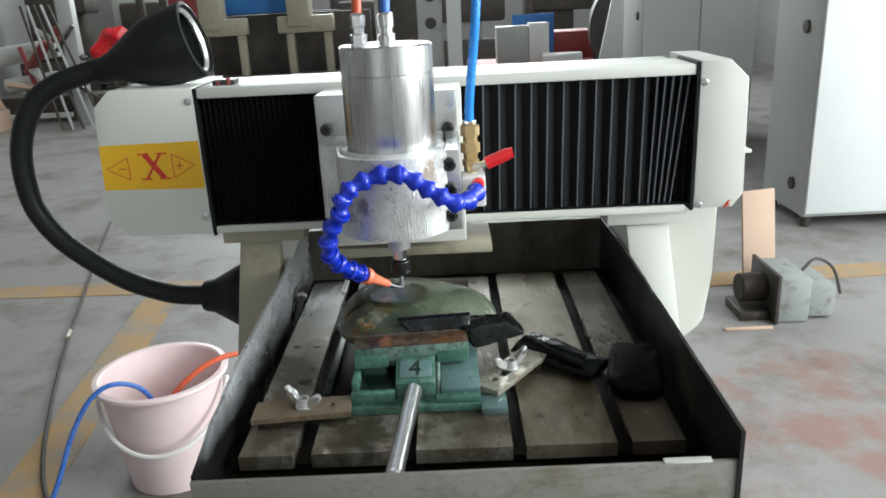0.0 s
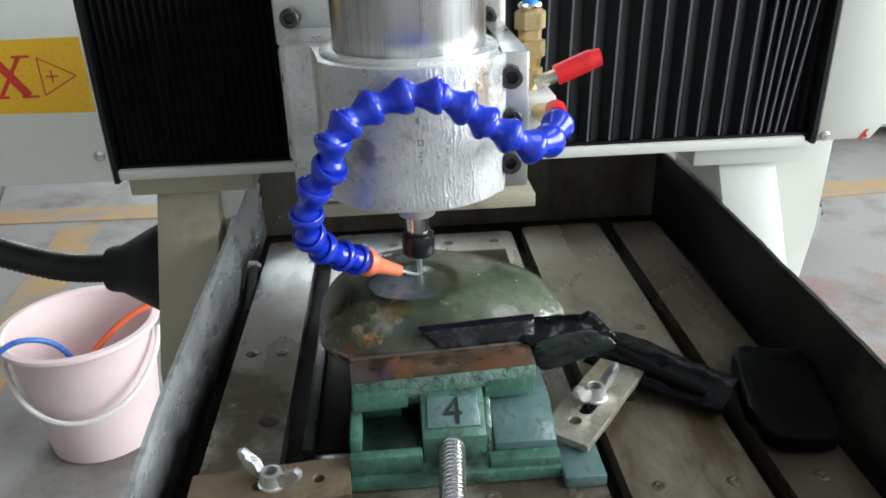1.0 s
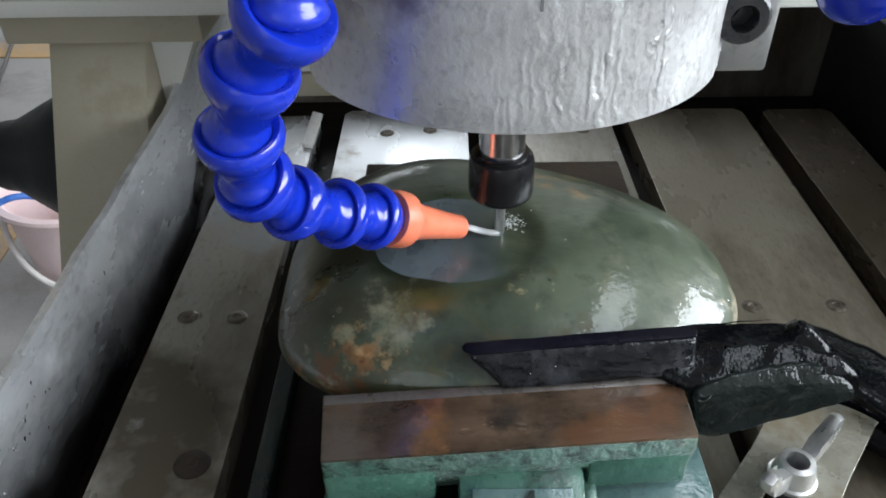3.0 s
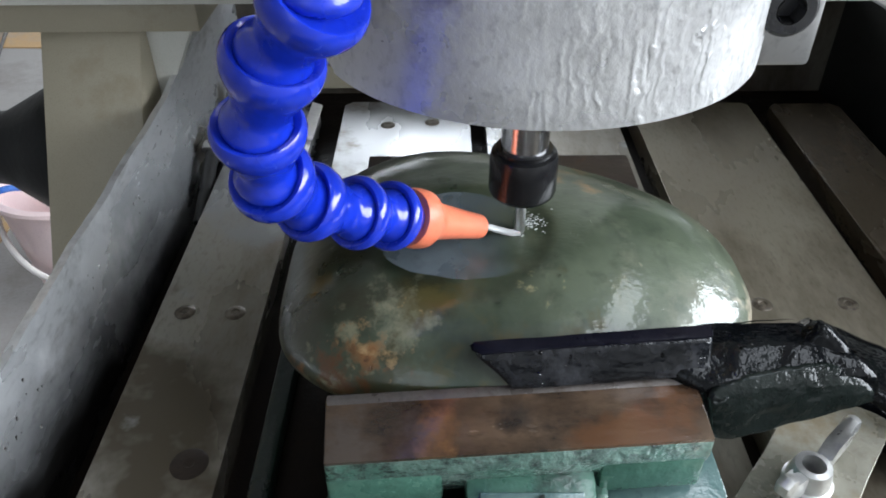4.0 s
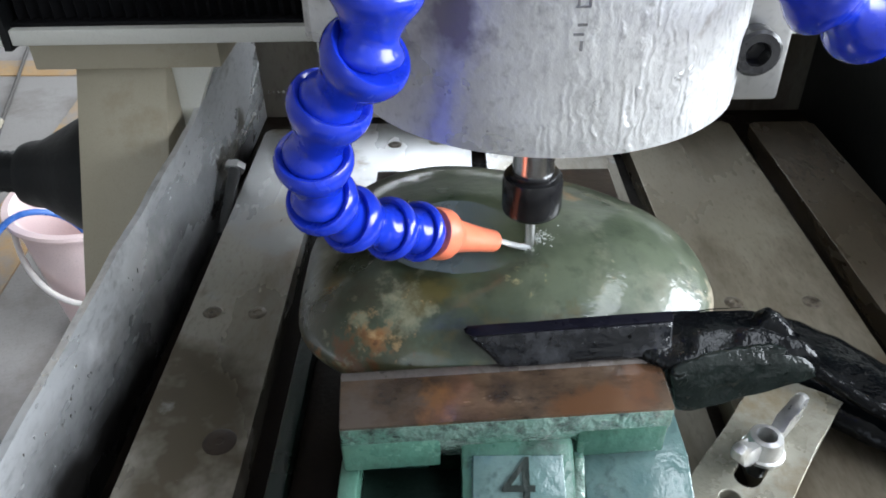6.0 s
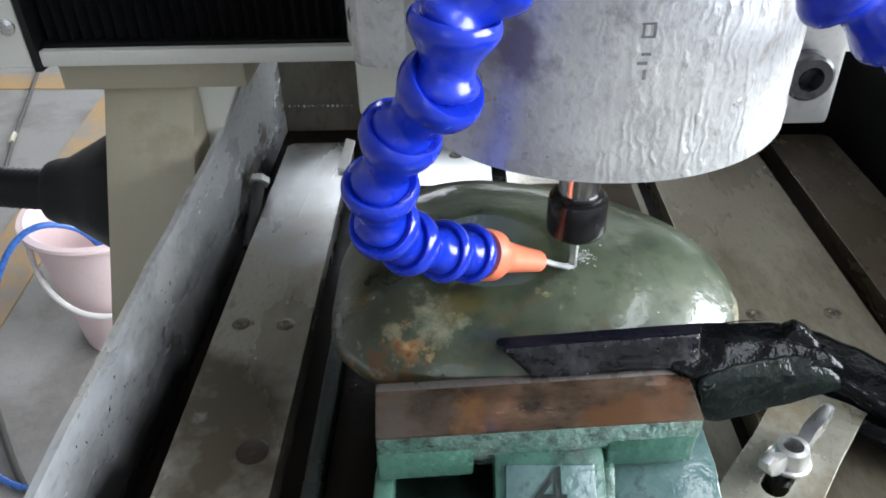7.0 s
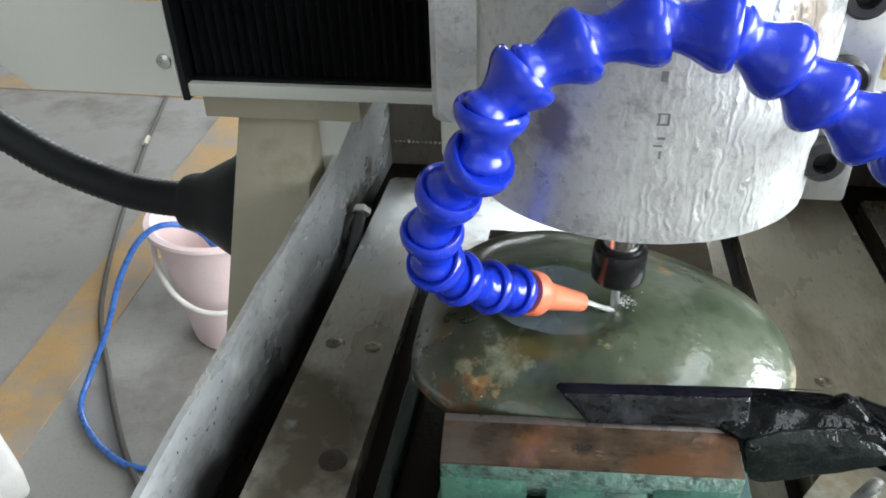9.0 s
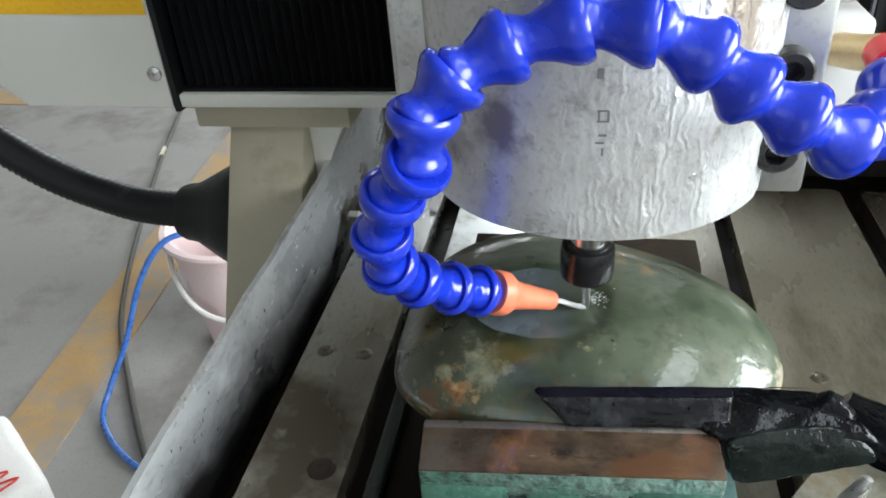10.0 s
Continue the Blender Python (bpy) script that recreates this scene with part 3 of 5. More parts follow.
slab("wall_west", B(-6.2, -6, -3.2, 12.2, 0, 5.2), WALL, "whitewashed workshop wall", "wall")


def wall_with_window(name, axis, at, lo, hi, w0, w1, z0, z1):
    bm = bmesh.new()
    for a, b, c, d in ((lo, hi, 0, z0), (lo, hi, z1, 5.2), (lo, w0, z0, z1), (w1, hi, z0, z1)):
        if axis == "x":
            box(bm, at, at + 0.2, a, b, c, d)
        else:
            box(bm, a, b, at, at + 0.2, c, d)
    slab(name, bm, WALL, "whitewashed workshop wall with a wide opening", "wall")


wall_with_window("wall_east", "x", 4.5, -3.2, 12.2, -2.8, 2.2, 1.0, 3.7)
wall_with_window("wall_north", "y", 12.0, -6, 4.5, -4.4, 2.4, 1.65, 4.55)
# the south opening is unseen, added for the fill lamp
wall_with_window("wall_south", "y", -3.25, -6, 4.5, -1.75, -0.45, 0.5, 3.3)
# ceiling openings are added to let the two roof lamps through
roof = bmesh.new()
for x0, x1, y0, y1 in ((-6.2, -1.65, -3.4, 12.2), (-1.65, 1.05, -3.4, 6.15), (-1.65, 1.05, 10.55, 12.2), (1.05, 1.8, -3.4, 12.2), (3.4, 4.7, -3.4, 12.2), (1.8, 3.4, -3.4, -2.7), (1.8, 3.4, 1.9, 12.2)):
    box(roof, x0, x1, y0, y1, 5.2, 5.4)
slab("ceiling", roof, WALL, "pale workshop ceiling", "ceiling")


def floor_line(p, q, w):
    p, q = Vector((*p, 0)), Vector((*q, 0))
    s = (q - p).normalized().cross(Vector((0, 0, 1))) * w / 2
    bm = bmesh.new()
    pts = [p + s, q + s, q - s, p - s]
    prism(bm, [(v.x, v.y) for v in pts], 0.0, 0.004)
    slab("floor_marking", bm, FLOORPAINT, "worn yellow line painted on the concrete floor", "floor marking")


floor_line((-5, 3.26), (-0.2, 3.11), 0.14)
floor_line((-1.10, 1.18), (-1.26, 3.02), 0.15)
floor_line((1.0, 2.95), (4.0, 3.1), 0.14)

# ---- the engraving machine ----
FRONT = 0.8245
machine = thing("engraving_machine", (0, 0.9, 0), "cream-painted metal frame of a small stone engraving machine", "machine")
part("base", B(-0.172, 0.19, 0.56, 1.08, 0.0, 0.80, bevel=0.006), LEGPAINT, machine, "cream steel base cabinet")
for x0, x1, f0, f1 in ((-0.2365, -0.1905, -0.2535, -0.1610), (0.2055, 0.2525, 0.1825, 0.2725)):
    # right leg and flange take paler CREAM for the strong window light on them
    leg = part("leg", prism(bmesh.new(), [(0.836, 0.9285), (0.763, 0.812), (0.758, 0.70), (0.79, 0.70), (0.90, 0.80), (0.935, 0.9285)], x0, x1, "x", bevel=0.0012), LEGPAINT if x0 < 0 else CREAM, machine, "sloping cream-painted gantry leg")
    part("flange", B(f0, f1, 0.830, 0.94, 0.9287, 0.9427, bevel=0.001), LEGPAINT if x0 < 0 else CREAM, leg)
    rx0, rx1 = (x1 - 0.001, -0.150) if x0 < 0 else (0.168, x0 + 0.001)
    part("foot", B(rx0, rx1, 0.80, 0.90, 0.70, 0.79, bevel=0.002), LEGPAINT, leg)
part("side_column", prism(bmesh.new(), [(0.2528, 0.9465), (0.3205, 0.9465), (0.3195, 0.850), (0.3125, 0.790), (0.306, 0.780), (0.291, 0.7665), (0.2528, 0.7665)], 0.872, 0.94, "y", bevel=0.0015), CREAM, machine, "tapered cream-painted side column")
part("gusset", prism(bmesh.new(), [(-0.1904, 0.9284), (-0.1680, 0.9284), (-0.1904, 0.8830)], 0.842, 0.852, "y"), CREAM, machine)
part("crossbeam", B(-0.255, 0.272, 0.85, 0.955, 0.9432, 1.102, bevel=0.002), CREAM, machine)
part("top_rail", B(-0.2578, 0.2720, FRONT, 0.90, 1.0930, 1.1040, bevel=0.0015), CREAM, machine, "cream-painted top rail")
part("bottom_rail", B(-0.2578, 0.2675, FRONT, 0.90, 0.9430, 0.9508, bevel=0.001), CREAM, machine, "cream-painted bottom rail")
left_cover = part("end_cover", prism(bmesh.new(), [(-0.3695, 1.0885), (-0.3520, 1.1055), (-0.2615, 1.1055), (-0.2615, 0.9430), (-0.3540, 0.9440), (-0.3765, 0.9640)], FRONT - 0.002, 0.945, "y", bevel=0.002), CREAM, machine, "white-painted end cover with a yellow axis sticker")
right_cover = part("end_cover", prism(bmesh.new(), [(0.2760, 1.1075), (0.3075, 1.1075), (0.3275, 1.0875), (0.3305, 0.9620), (0.3190, 0.9470), (0.2760, 0.9470)], FRONT - 0.002, 0.945, "y", bevel=0.002), CREAM, machine, "white-painted end cover")
part("gasket", B(-0.2614, -0.2580, FRONT - 0.001, 0.9, 0.941, 1.1040), RUBBER, machine, "black rubber gasket")
part("gasket", B(0.2724, 0.2758, FRONT - 0.001, 0.9, 0.945, 1.1060), RUBBER, machine)
for cover, at in ((left_cover, (-0.2668, 1.0914)), (left_cover, (-0.2672, 0.9640)), (right_cover, (0.2800, 1.0853)), (right_cover, (0.2815, 0.9513))):
    bm = lathe(bmesh.new(), [(0.0042, 0), (0.0040, 0.0012), (0.0022, 0.0019), (0.0008, 0.0019), (0.0008, 0.0012), (0, 0.0012)], (at[0], FRONT - 0.002, at[1]), (0, -1, 0), 16)
    part("screw", bm, STEEL, cover)
part("bracket", B(0.3285, 0.343, 0.84, 0.87, 1.003, 1.007, bevel=0.001), CREAM, right_cover)
bm = prism(bmesh.new(), [(0.3085, 0.9475), (0.3115, 0.9475), (0.3165, 0.9555), (0.3140, 0.9550)], FRONT - 0.0026, FRONT - 0.0022, "y")
prism(bm, [(0.3125, 0.9480), (0.3160, 0.9495), (0.3140, 0.9520)], FRONT - 0.0030, FRONT - 0.0027, "y")
part("red_mark", bm, RED, right_cover, "scuffed red mark")
switch = part("switch", B(-0.246, -0.222, 0.846, 0.868, 1.1038, 1.1095, bevel=0.0015), BLACKBOLT, machine, "small black limit switch with red terminals")
for x, h in ((-0.2415, 1.1085), (-0.2300, 1.1115)):
    part("terminal", B(x, x + 0.004, 0.8445, 0.850, 1.1045, h, bevel=0.001), REDPAINT, switch, "red terminal")

# the axis sticker: a yellow band, a red letter and two red arrow frames
FY = FRONT - 0.0024
sticker = part("sticker", prism(bmesh.new(), [(-0.3712, 1.0482), (-0.2628, 1.0490), (-0.2628, 0.9965), (-0.3730, 0.9990)], FY, FRONT - 0.0021, "y"), YELLOW, left_cover, "yellow axis sticker with red print")


def bar(bm, a, b, w, y=FY - 0.0002):
    a, b = Vector((a[0] - 0.0090, 0, a[1] + 0.0135)), Vector((b[0] - 0.0090, 0, b[1] + 0.0135))
    s = (b - a).normalized().cross(Vector((0, 1, 0))) * w / 2
    return prism(bm, [(v.x, v.z) for v in (a + s, b + s, b - s, a - s)], y, y + 0.00015, "y")


bm = bmesh.new()
bar(bm, (-0.3145, 1.0235), (-0.2960, 0.9965), 0.0062)
bar(bm, (-0.2970, 1.0235), (-0.3150, 0.9965), 0.0026, FY - 0.00045)
for cx, cz in ((-0.3155, 1.0238), (-0.2955, 1.0238), (-0.3155, 0.9962), (-0.2950, 0.9962)):
    bar(bm, (cx - 0.006, cz), (cx + 0.006, cz), 0.0016, FY - 0.0007)
part("letter", bm, RED, sticker)
for pts, (sx, sz), plus in ((((-0.3575, 1.0085), (-0.3335, 1.0205), (-0.3335, 0.9955)), (-0.3405, 1.0083), False), (((-0.2610, 1.0095), (-0.2850, 1.0225), (-0.2850, 0.9965)), (-0.2775, 1.0095), True)):
    bm = bmesh.new()
    for a, b in zip(pts, pts[1:] + pts[:1]):
        bar(bm, a, b, 0.0009)
    bar(bm, (sx - 0.0042, sz), (sx + 0.0042, sz), 0.0011, FY - 0.0004)
    if plus:
        bar(bm, (sx, sz - 0.0042), (sx, sz + 0.0042), 0.0011, FY - 0.0006)
    part("arrow", bm, RED, sticker)

# the folding covers
def leaning(c, lean, d):
    """A thin pleat edge, leaning sideways towards its foot."""
    bm = B(c - 0.0007, c + 0.0007, 0.8363 - d - 0.0004, 0.8363 - d + 0.0016, 0.9534, 1.0922)
    for v in bm.verts:
        if v.co.z < 1.0:
            v.co.x -= lean * 4
    return bm


def bellows(x0, x1, pitch_at, edged, label):
    ob = thing("bellows", ((x0 + x1) / 2, 0.835, 0.952), label, "bellows")
    part("backing", B(x0, x1, 0.8365, 0.8425, 0.9512, 1.0926), BELLOWS, ob)
    part("hem", B(x0, x1, 0.8285, 0.8364, 0.9509, 0.9530, bevel=0.0006), BELLOWS, ob)
    x = x0
    while x < x1 - 0.001:
        w = min(pitch_at(x), x1 - x)
        d = 0.0055 if edged else 0.0045
        bm = prism(bmesh.new(), [(x, 0.8365), (x + w * 0.5, 0.8365 - d), (x + w, 0.8365)], 0.9532, 1.0924, "z")
        pleat = part("pleat", bm, BELLOWS, ob)
        if edged:
            c = x + w * 0.5
            part("edge_strip", leaning(c, 0.0006 if c < 0.222 else 0.0006 + (c - 0.222) * 0.07, d), PIPING, pleat)
        x += w
    return ob


bellows(-0.2575, -0.085, lambda x: 0.0058, False, "black folded bellows packed tight on the gantry")
bellows(0.0038, 0.2720, lambda x: 0.0173 if x < 0.222 else 0.0085, True, "black folded bellows with grey pleat edges, stretched on the gantry")

# cable conduit in a loop beside the machine
conduit = thing("cable_conduit", (-0.24, 0.855, 0.86), "black corrugated cable conduit looping beside the gantry", "conduit")
loop = [(-0.289, 0.853, 0.858), (-0.320, 0.856, 0.8585), (-0.3445, 0.858, 0.863), (-0.384, 0.858, 0.879), (-0.421, 0.858, 0.9045), (-0.4513, 0.858, 0.9322), (-0.4696, 0.858, 0.9595), (-0.4785, 0.858, 0.9879), (-0.4785, 0.859, 1.033), (-0.4672, 0.861, 1.070), (-0.4485, 0.863, 1.0968), (-0.4201, 0.866, 1.1135), (-0.3866, 0.868, 1.1230), (-0.366, 0.868, 1.128)]
part("tube", tube(bmesh.new(), spline(loop, 0.0022), 0.0112, 14, ribs=0.0011), RUBBER, conduit, angle=60)
part("boot", lathe(bmesh.new(), [(0.012, 0), (0.0175, 0.0), (0.019, 0.004), (0.020, 0.012), (0.030, 0.030), (0.041, 0.05), (0.041, 0.0565), (0.0, 0.0565)], (-0.2925, 0.853, 0.857), (1, 0, -0.02), 28), RUBBER, conduit, "flared black rubber boot on the gantry leg")
top_boot = part("boot", lathe(bmesh.new(), [(0.0125, 0), (0.014, 0.004), (0.0165, 0.020), (0.030, 0.050), (0.0385, 0.072), (0.041, 0.10), (0.0415, 0.118), (0.038, 0.119), (0.036, 0.112), (0.034, 0.085), (0.0, 0.085)], (-0.378, 0.869, 1.122), (1, 0.02, 0.27), 32), RUBBER, conduit, "wide flared black rubber boot")
part("ring", lathe(bmesh.new(), [(0.0335, 0.109), (0.0362, 0.1135), (0.0350, 0.1155), (0.0320, 0.112)], (-0.378, 0.869, 1.122), (1, 0.02, 0.27), 32, closed=True), ALU, top_boot, "pale metal ring")

# ---- the table ----
TOP = 0.853
tray = thing("coolant_tray", (0.0, 0.73, 0.80), "wet galvanised steel coolant tray round the table", "tray", moves=TABLE)
part("floor_plate", B(-0.182, 0.200, 0.479, 0.968, 0.828, 0.834), PIT, tray, "floor of the tray under rusty sludge, coloured black as gap shade")


def sheet(profile, x0, x1, bow=0.0):
    """A tray wall along y with its top following (y, z) pairs, and a ragged top edge."""
    bm = bmesh.new()
    n = 60
    ys = np.linspace(profile[0][0], profile[-1][0], n)
    zs = np.interp(ys, [p[0] for p in profile], [p[1] for p in profile])
    cols = []
    for i, (y, z) in enumerate(zip(ys, zs)):
        b = bow * math.sin(math.pi * i / (n - 1)) + 0.0007 * noise.noise(Vector((y * 30, x0, 1.0)))
        z += 0.0012 * noise.noise(Vector((y * 60, x0, 4.0)))
        cols.append([bm.verts.new((x, y, h)) for x, h in ((x0, 0.81), (x0 + b, z), (x1 + b, z), (x1, 0.81))])
    for a, b in zip(cols, cols[1:]):
        for k in range(4):
            bm.faces.new((a[k], a[(k + 1) % 4], b[(k + 1) % 4], b[k]))
    bm.faces.new(cols[0])
    bm.faces.new(cols[-1][::-1])
    return bm


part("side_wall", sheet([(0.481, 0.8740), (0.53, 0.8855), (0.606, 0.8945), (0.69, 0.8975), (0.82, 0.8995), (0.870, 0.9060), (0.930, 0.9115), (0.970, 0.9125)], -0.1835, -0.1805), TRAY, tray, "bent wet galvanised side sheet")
part("side_wall", sheet([(0.475, 0.8965), (0.82, 0.905), (0.970, 0.904)], 0.1985, 0.2015), TRAYDARK, tray, "sludge-stained side sheet, darkened in colour for its shaded face")
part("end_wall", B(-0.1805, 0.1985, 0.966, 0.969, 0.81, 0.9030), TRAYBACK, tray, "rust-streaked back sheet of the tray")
part("end_wall", lumpy(B(-0.1835, 0.2015, 0.4765, 0.4800, 0.78, 0.8725, bevel=0.001), 0.0006, 40), TRAYFRONT, tray, "scuffed front sheet of the tray")
weld = bmesh.new()
rnd = random.Random(3)
for i in range(26):
    y = 0.90 + i * 0.0026
    bmesh.ops.create_icosphere(weld, subdivisions=1, radius=rnd.uniform(0.0008, 0.0018), matrix=Matrix.Translation((-0.1795, y, 0.858 + 0.006 * i / 26 * 3 if i > 12 else 0.853)))
for i in range(14):
    bmesh.ops.create_icosphere(weld, subdivisions=1, radius=rnd.uniform(0.0006, 0.0012), matrix=Matrix.Translation((-0.176 + i * 0.0034, 0.9652, 0.8535)))
tagged(part("weld_seam", weld, STEEL, tray, "row of bright weld beads"), kind="stuff")

table = thing("slotted_table", (0.0, 0.73, 0.835), "worn steel table of five slotted plates, wet and stained", "machine table", moves=TABLE)
part("bed", B(-0.172, 0.194, 0.541, 0.918, 0.834, 0.8405), PIT, table, "bed under the plates, coloured black as shade in the gaps")
SLATS = ((-0.1665, -0.1245), (-0.1095, -0.0365), (-0.0275, 0.0475), (0.0585, 0.1285), (0.1405, 0.181))
HOLES = (((-0.1559, 0.7275), (-0.1355, 0.7268), (-0.1346, 0.6536), (-0.1559, 0.58)), ((-0.083, 0.579), (-0.060, 0.579), (-0.083, 0.885), (-0.058, 0.888)),
         ((-0.0115, 0.5789), (0.0304, 0.5776), (-0.010, 0.886), (0.030, 0.886)), ((0.0746, 0.5776), (0.1139, 0.5771), (0.0773, 0.7303), (0.112, 0.7303)), ((0.160, 0.577), (0.160, 0.73)))
for k, ((x0, x1), holes) in enumerate(zip(SLATS, HOLES)):
    cx, cy = (x0 + x1) / 2, 0.725
    back = (0.908, 0.914, 0.905, 0.911, 0.909)[k]
    r = 0.004
    out = [(x0, 0.535), (x1, 0.535), (x1, back - r), (x1 - r, back), (x0 + r, back), (x0, back - r)]
    bm = pierced(out, [], 0.0125, Matrix.Translation((0, 0, TOP - 0.00625)))
    slat = part("plate", bm, (PLANK, PLANK, PLANK, PLANKOLIVE, PLANKBROWN)[k], table)
    for hx, hy in holes:
        big = (hx, hy) == (-0.1346, 0.6536)
        q = lathe(bmesh.new(), [(0.0, 0.0002), (0.0014, 0.0002), (0.0018, 0.0005), (0.0034 if not big else 0.0054, 0.0005), (0.0042 if not big else 0.0063, 0.0001), (0.0042, -0.002)], (hx, hy, TOP), (0, 0, 1), 18)
        part("countersunk_screw", q, RUSTDARK if big else SCREWHEAD, slat)

solo("tape_strip", lumpy(B(0.148, 0.181, 0.4755, 0.4812, 0.8724, 0.8742, bevel=0.0005), 0.0004, 90), CREAM, (0.165, 0.478, 0.873), "short cream tape strip stuck on the tray's front edge", "tape", moves=TABLE)

# a loose bolt left in the gap beside the plates
b = thing("hex_bolt", (-0.1735, 0.830, 0.84), "bright hexagon bolt standing in the table gap", "bolt", moves=TABLE)
part("shank", rod(bmesh.new(), (-0.1722, 0.806, 0.8408), (-0.1708, 0.842, 0.8610), 0.0034), BLACKBOLT, b, "dark threaded shank")
part("bolt_head", lathe(bmesh.new(), [(0, 0), (0.0060, 0), (0.0060, 0.0036), (0.0053, 0.0043), (0, 0.0043)], (-0.1708, 0.842, 0.8610), (0.03, 0.84, 0.53), 6), ZINC, b)
chip = thing("dried_glue_strip", (-0.126, 0.89, TOP), "dried whitish glue on the corner of a table plate", "glue", moves=TABLE)
part("strip", lumpy(B(-0.1292, -0.1232, 0.868, 0.909, TOP - 0.0005, TOP + 0.0024, bevel=0.0008), 0.0018, 190), PAPER, chip)

# ---- vise, stone and clamps ----
vise = thing("machine_vise", (-0.03, 0.68, TOP), "chipped green cast machine vise with rusty jaws", "vise", moves=TABLE)
body = bmesh.new()
prism(body, [(-0.084, 0.588), (0.026, 0.588), (0.026, 0.762), (-0.084, 0.762)], TOP, 0.8612, "z", bevel=0.002)
part("base", body, GREEN, vise)
part("lug", B(0.0255, 0.048, 0.580, 0.607, TOP, 0.8605, bevel=0.002), TEAL, vise, "green clamping lug")
part("lug", B(-0.102, -0.0845, 0.584, 0.612, TOP, 0.8605, bevel=0.002), GREEN, vise)
part("front_wall", B(-0.0838, -0.0462, 0.5915, 0.5985, 0.8608, 0.8725, bevel=0.0015), GREEN, vise)
part("side_wall", B(-0.0838, -0.0775, 0.5988, 0.7350, 0.8608, 0.8790, bevel=0.0015), GREEN, vise)
part("front_wall", B(-0.0118, 0.0258, 0.5900, 0.5985, 0.8608, 0.8665, bevel=0.0015), GREEN, vise)
part("sump", B(-0.0773, -0.0464, 0.5988, 0.6270, 0.8608, 0.8712, bevel=0.001), GREENDARK, vise, "green hollow, darkened in colour as shade")
channel = part("side_channel", B(-0.1045, -0.0845, 0.620, 0.762, TOP, 0.8560, bevel=0.001), PIT, vise, "rusty channel along the base, darkened in colour as shade")
part("rim", B(-0.1115, -0.1045, 0.616, 0.764, TOP, 0.8610, bevel=0.0018), GREENDARK, channel, "narrow green rim with shade put into its colour")
boss = bmesh.new()
prism(boss, [(0.6330, 0.861), (0.6330, 0.8895), (0.6195, 0.8895), (0.5990, 0.8762), (0.5985, 0.861)], -0.0460, -0.0120, "x", bevel=0.0012)
boss = part("screw_boss", boss, GREEN, vise, "green screw boss with a raised figure four")
SLOPE = Matrix.Translation((-0.0290, 0.61050, 0.88370)) @ Euler((radians(33), 0, 0)).to_matrix().to_4x4()
bm = prism(bmesh.new(), [(-0.0140, -0.0085), (0.0140, -0.0085), (0.0135, 0.0085), (-0.0135, 0.0085)], -0.0005, 0.0011, "z", bevel=0.0004)
bmesh.ops.transform(bm, matrix=SLOPE, verts=bm.verts)
part("raised_panel", bm, TEAL, boss)
part("figure", lettering("4", 0.0215, SLOPE @ Matrix.Translation((0, -0.0005, 0.0013)), 0.0004), GREENDARK, boss)
guide = bmesh.new()
prism(guide, [(0.600, 0.8605), (0.735, 0.8605), (0.735, 0.8795), (0.624, 0.8795), (0.601, 0.8685)], -0.0078, 0.0257, "x", bevel=0.0015)
part("slide_way", guide, TEAL, vise, "wet teal slide way")
guide = bmesh.new()
prism(guide, [(0.628, 0.8605), (0.735, 0.8605), (0.735, 0.8795), (0.632, 0.8795)], -0.0772, -0.056, "x", bevel=0.0015)
part("slide_way", guide, GREEN, vise)
part("rib", prism(bmesh.new(), [(0.601, 0.8605), (0.640, 0.8605), (0.640, 0.884), (0.620, 0.884)], -0.0112, -0.0080, "x", bevel=0.0008), GREENPALE, vise)


def turned(bm, deg, about):
    bmesh.ops.rotate(bm, cent=about, matrix=Euler((0, 0, radians(deg))).to_matrix(), verts=bm.verts)
    return bm


PIV = (-0.032, 0.6196, 0.9)
jaw_bm = bmesh.new()
prism(jaw_bm, [(0.6198, 0.8955), (0.6198, 0.9012), (0.6395, 0.9034), (0.6395, 0.880), (0.626, 0.880), (0.6225, 0.887)], -0.0818, 0.0178, "x", bevel=0.0008)
jaw = part("moving_jaw", turned(lumpy(jaw_bm, 0.0003, 120), 4.1, PIV), GREENPALE, vise, "chipped green moving jaw, skewed a little")
for x0, x1 in ((-0.0818, -0.052), (-0.0105, 0.0172)):
    part("skirt", turned(B(x0, x1, 0.6202, 0.6385, 0.882, 0.8965, bevel=0.0012), 4.1, PIV), GREEN, jaw)
plate = bmesh.new()
prism(plate, [(0.6199, 0.9010), (0.6199, 0.9022), (0.6370, 0.9052), (0.6390, 0.9052), (0.6390, 0.9010)], -0.0815, 0.0176, "x", bevel=0.0004)
part("jaw_plate", turned(plate, 4.1, PIV), RUST, jaw, "rust-brown worn steel jaw plate")
worn = bmesh.new()
prism(worn, [(0.6352, 0.9046), (0.6372, 0.9056), (0.6392, 0.9054), (0.6394, 0.9030), (0.6352, 0.9030)], -0.0813, 0.0174, "x", bevel=0.0003)
part("worn_edge", turned(worn, 4.1, PIV), WORNEDGE, jaw, "worn greyish edge of the jaw plate")
fixed = part("fixed_jaw", B(-0.081, 0.021, 0.741, 0.7600, 0.8605, 0.8950, bevel=0.0015), GREEN, vise)
part("jaw_plate", B(-0.081, 0.0215, 0.738, 0.7625, 0.888, 0.9045, bevel=0.0008), RUSTDARK, fixed, "dark rusty jaw plate")
thread = []
L = 0.128
n = 44
for i in range(n):
    h = L * i / n
    thread += [(0.0050, h), (0.0068, h + L / n * 0.30), (0.0068, h + L / n * 0.55), (0.0050, h + L / n * 0.85)]
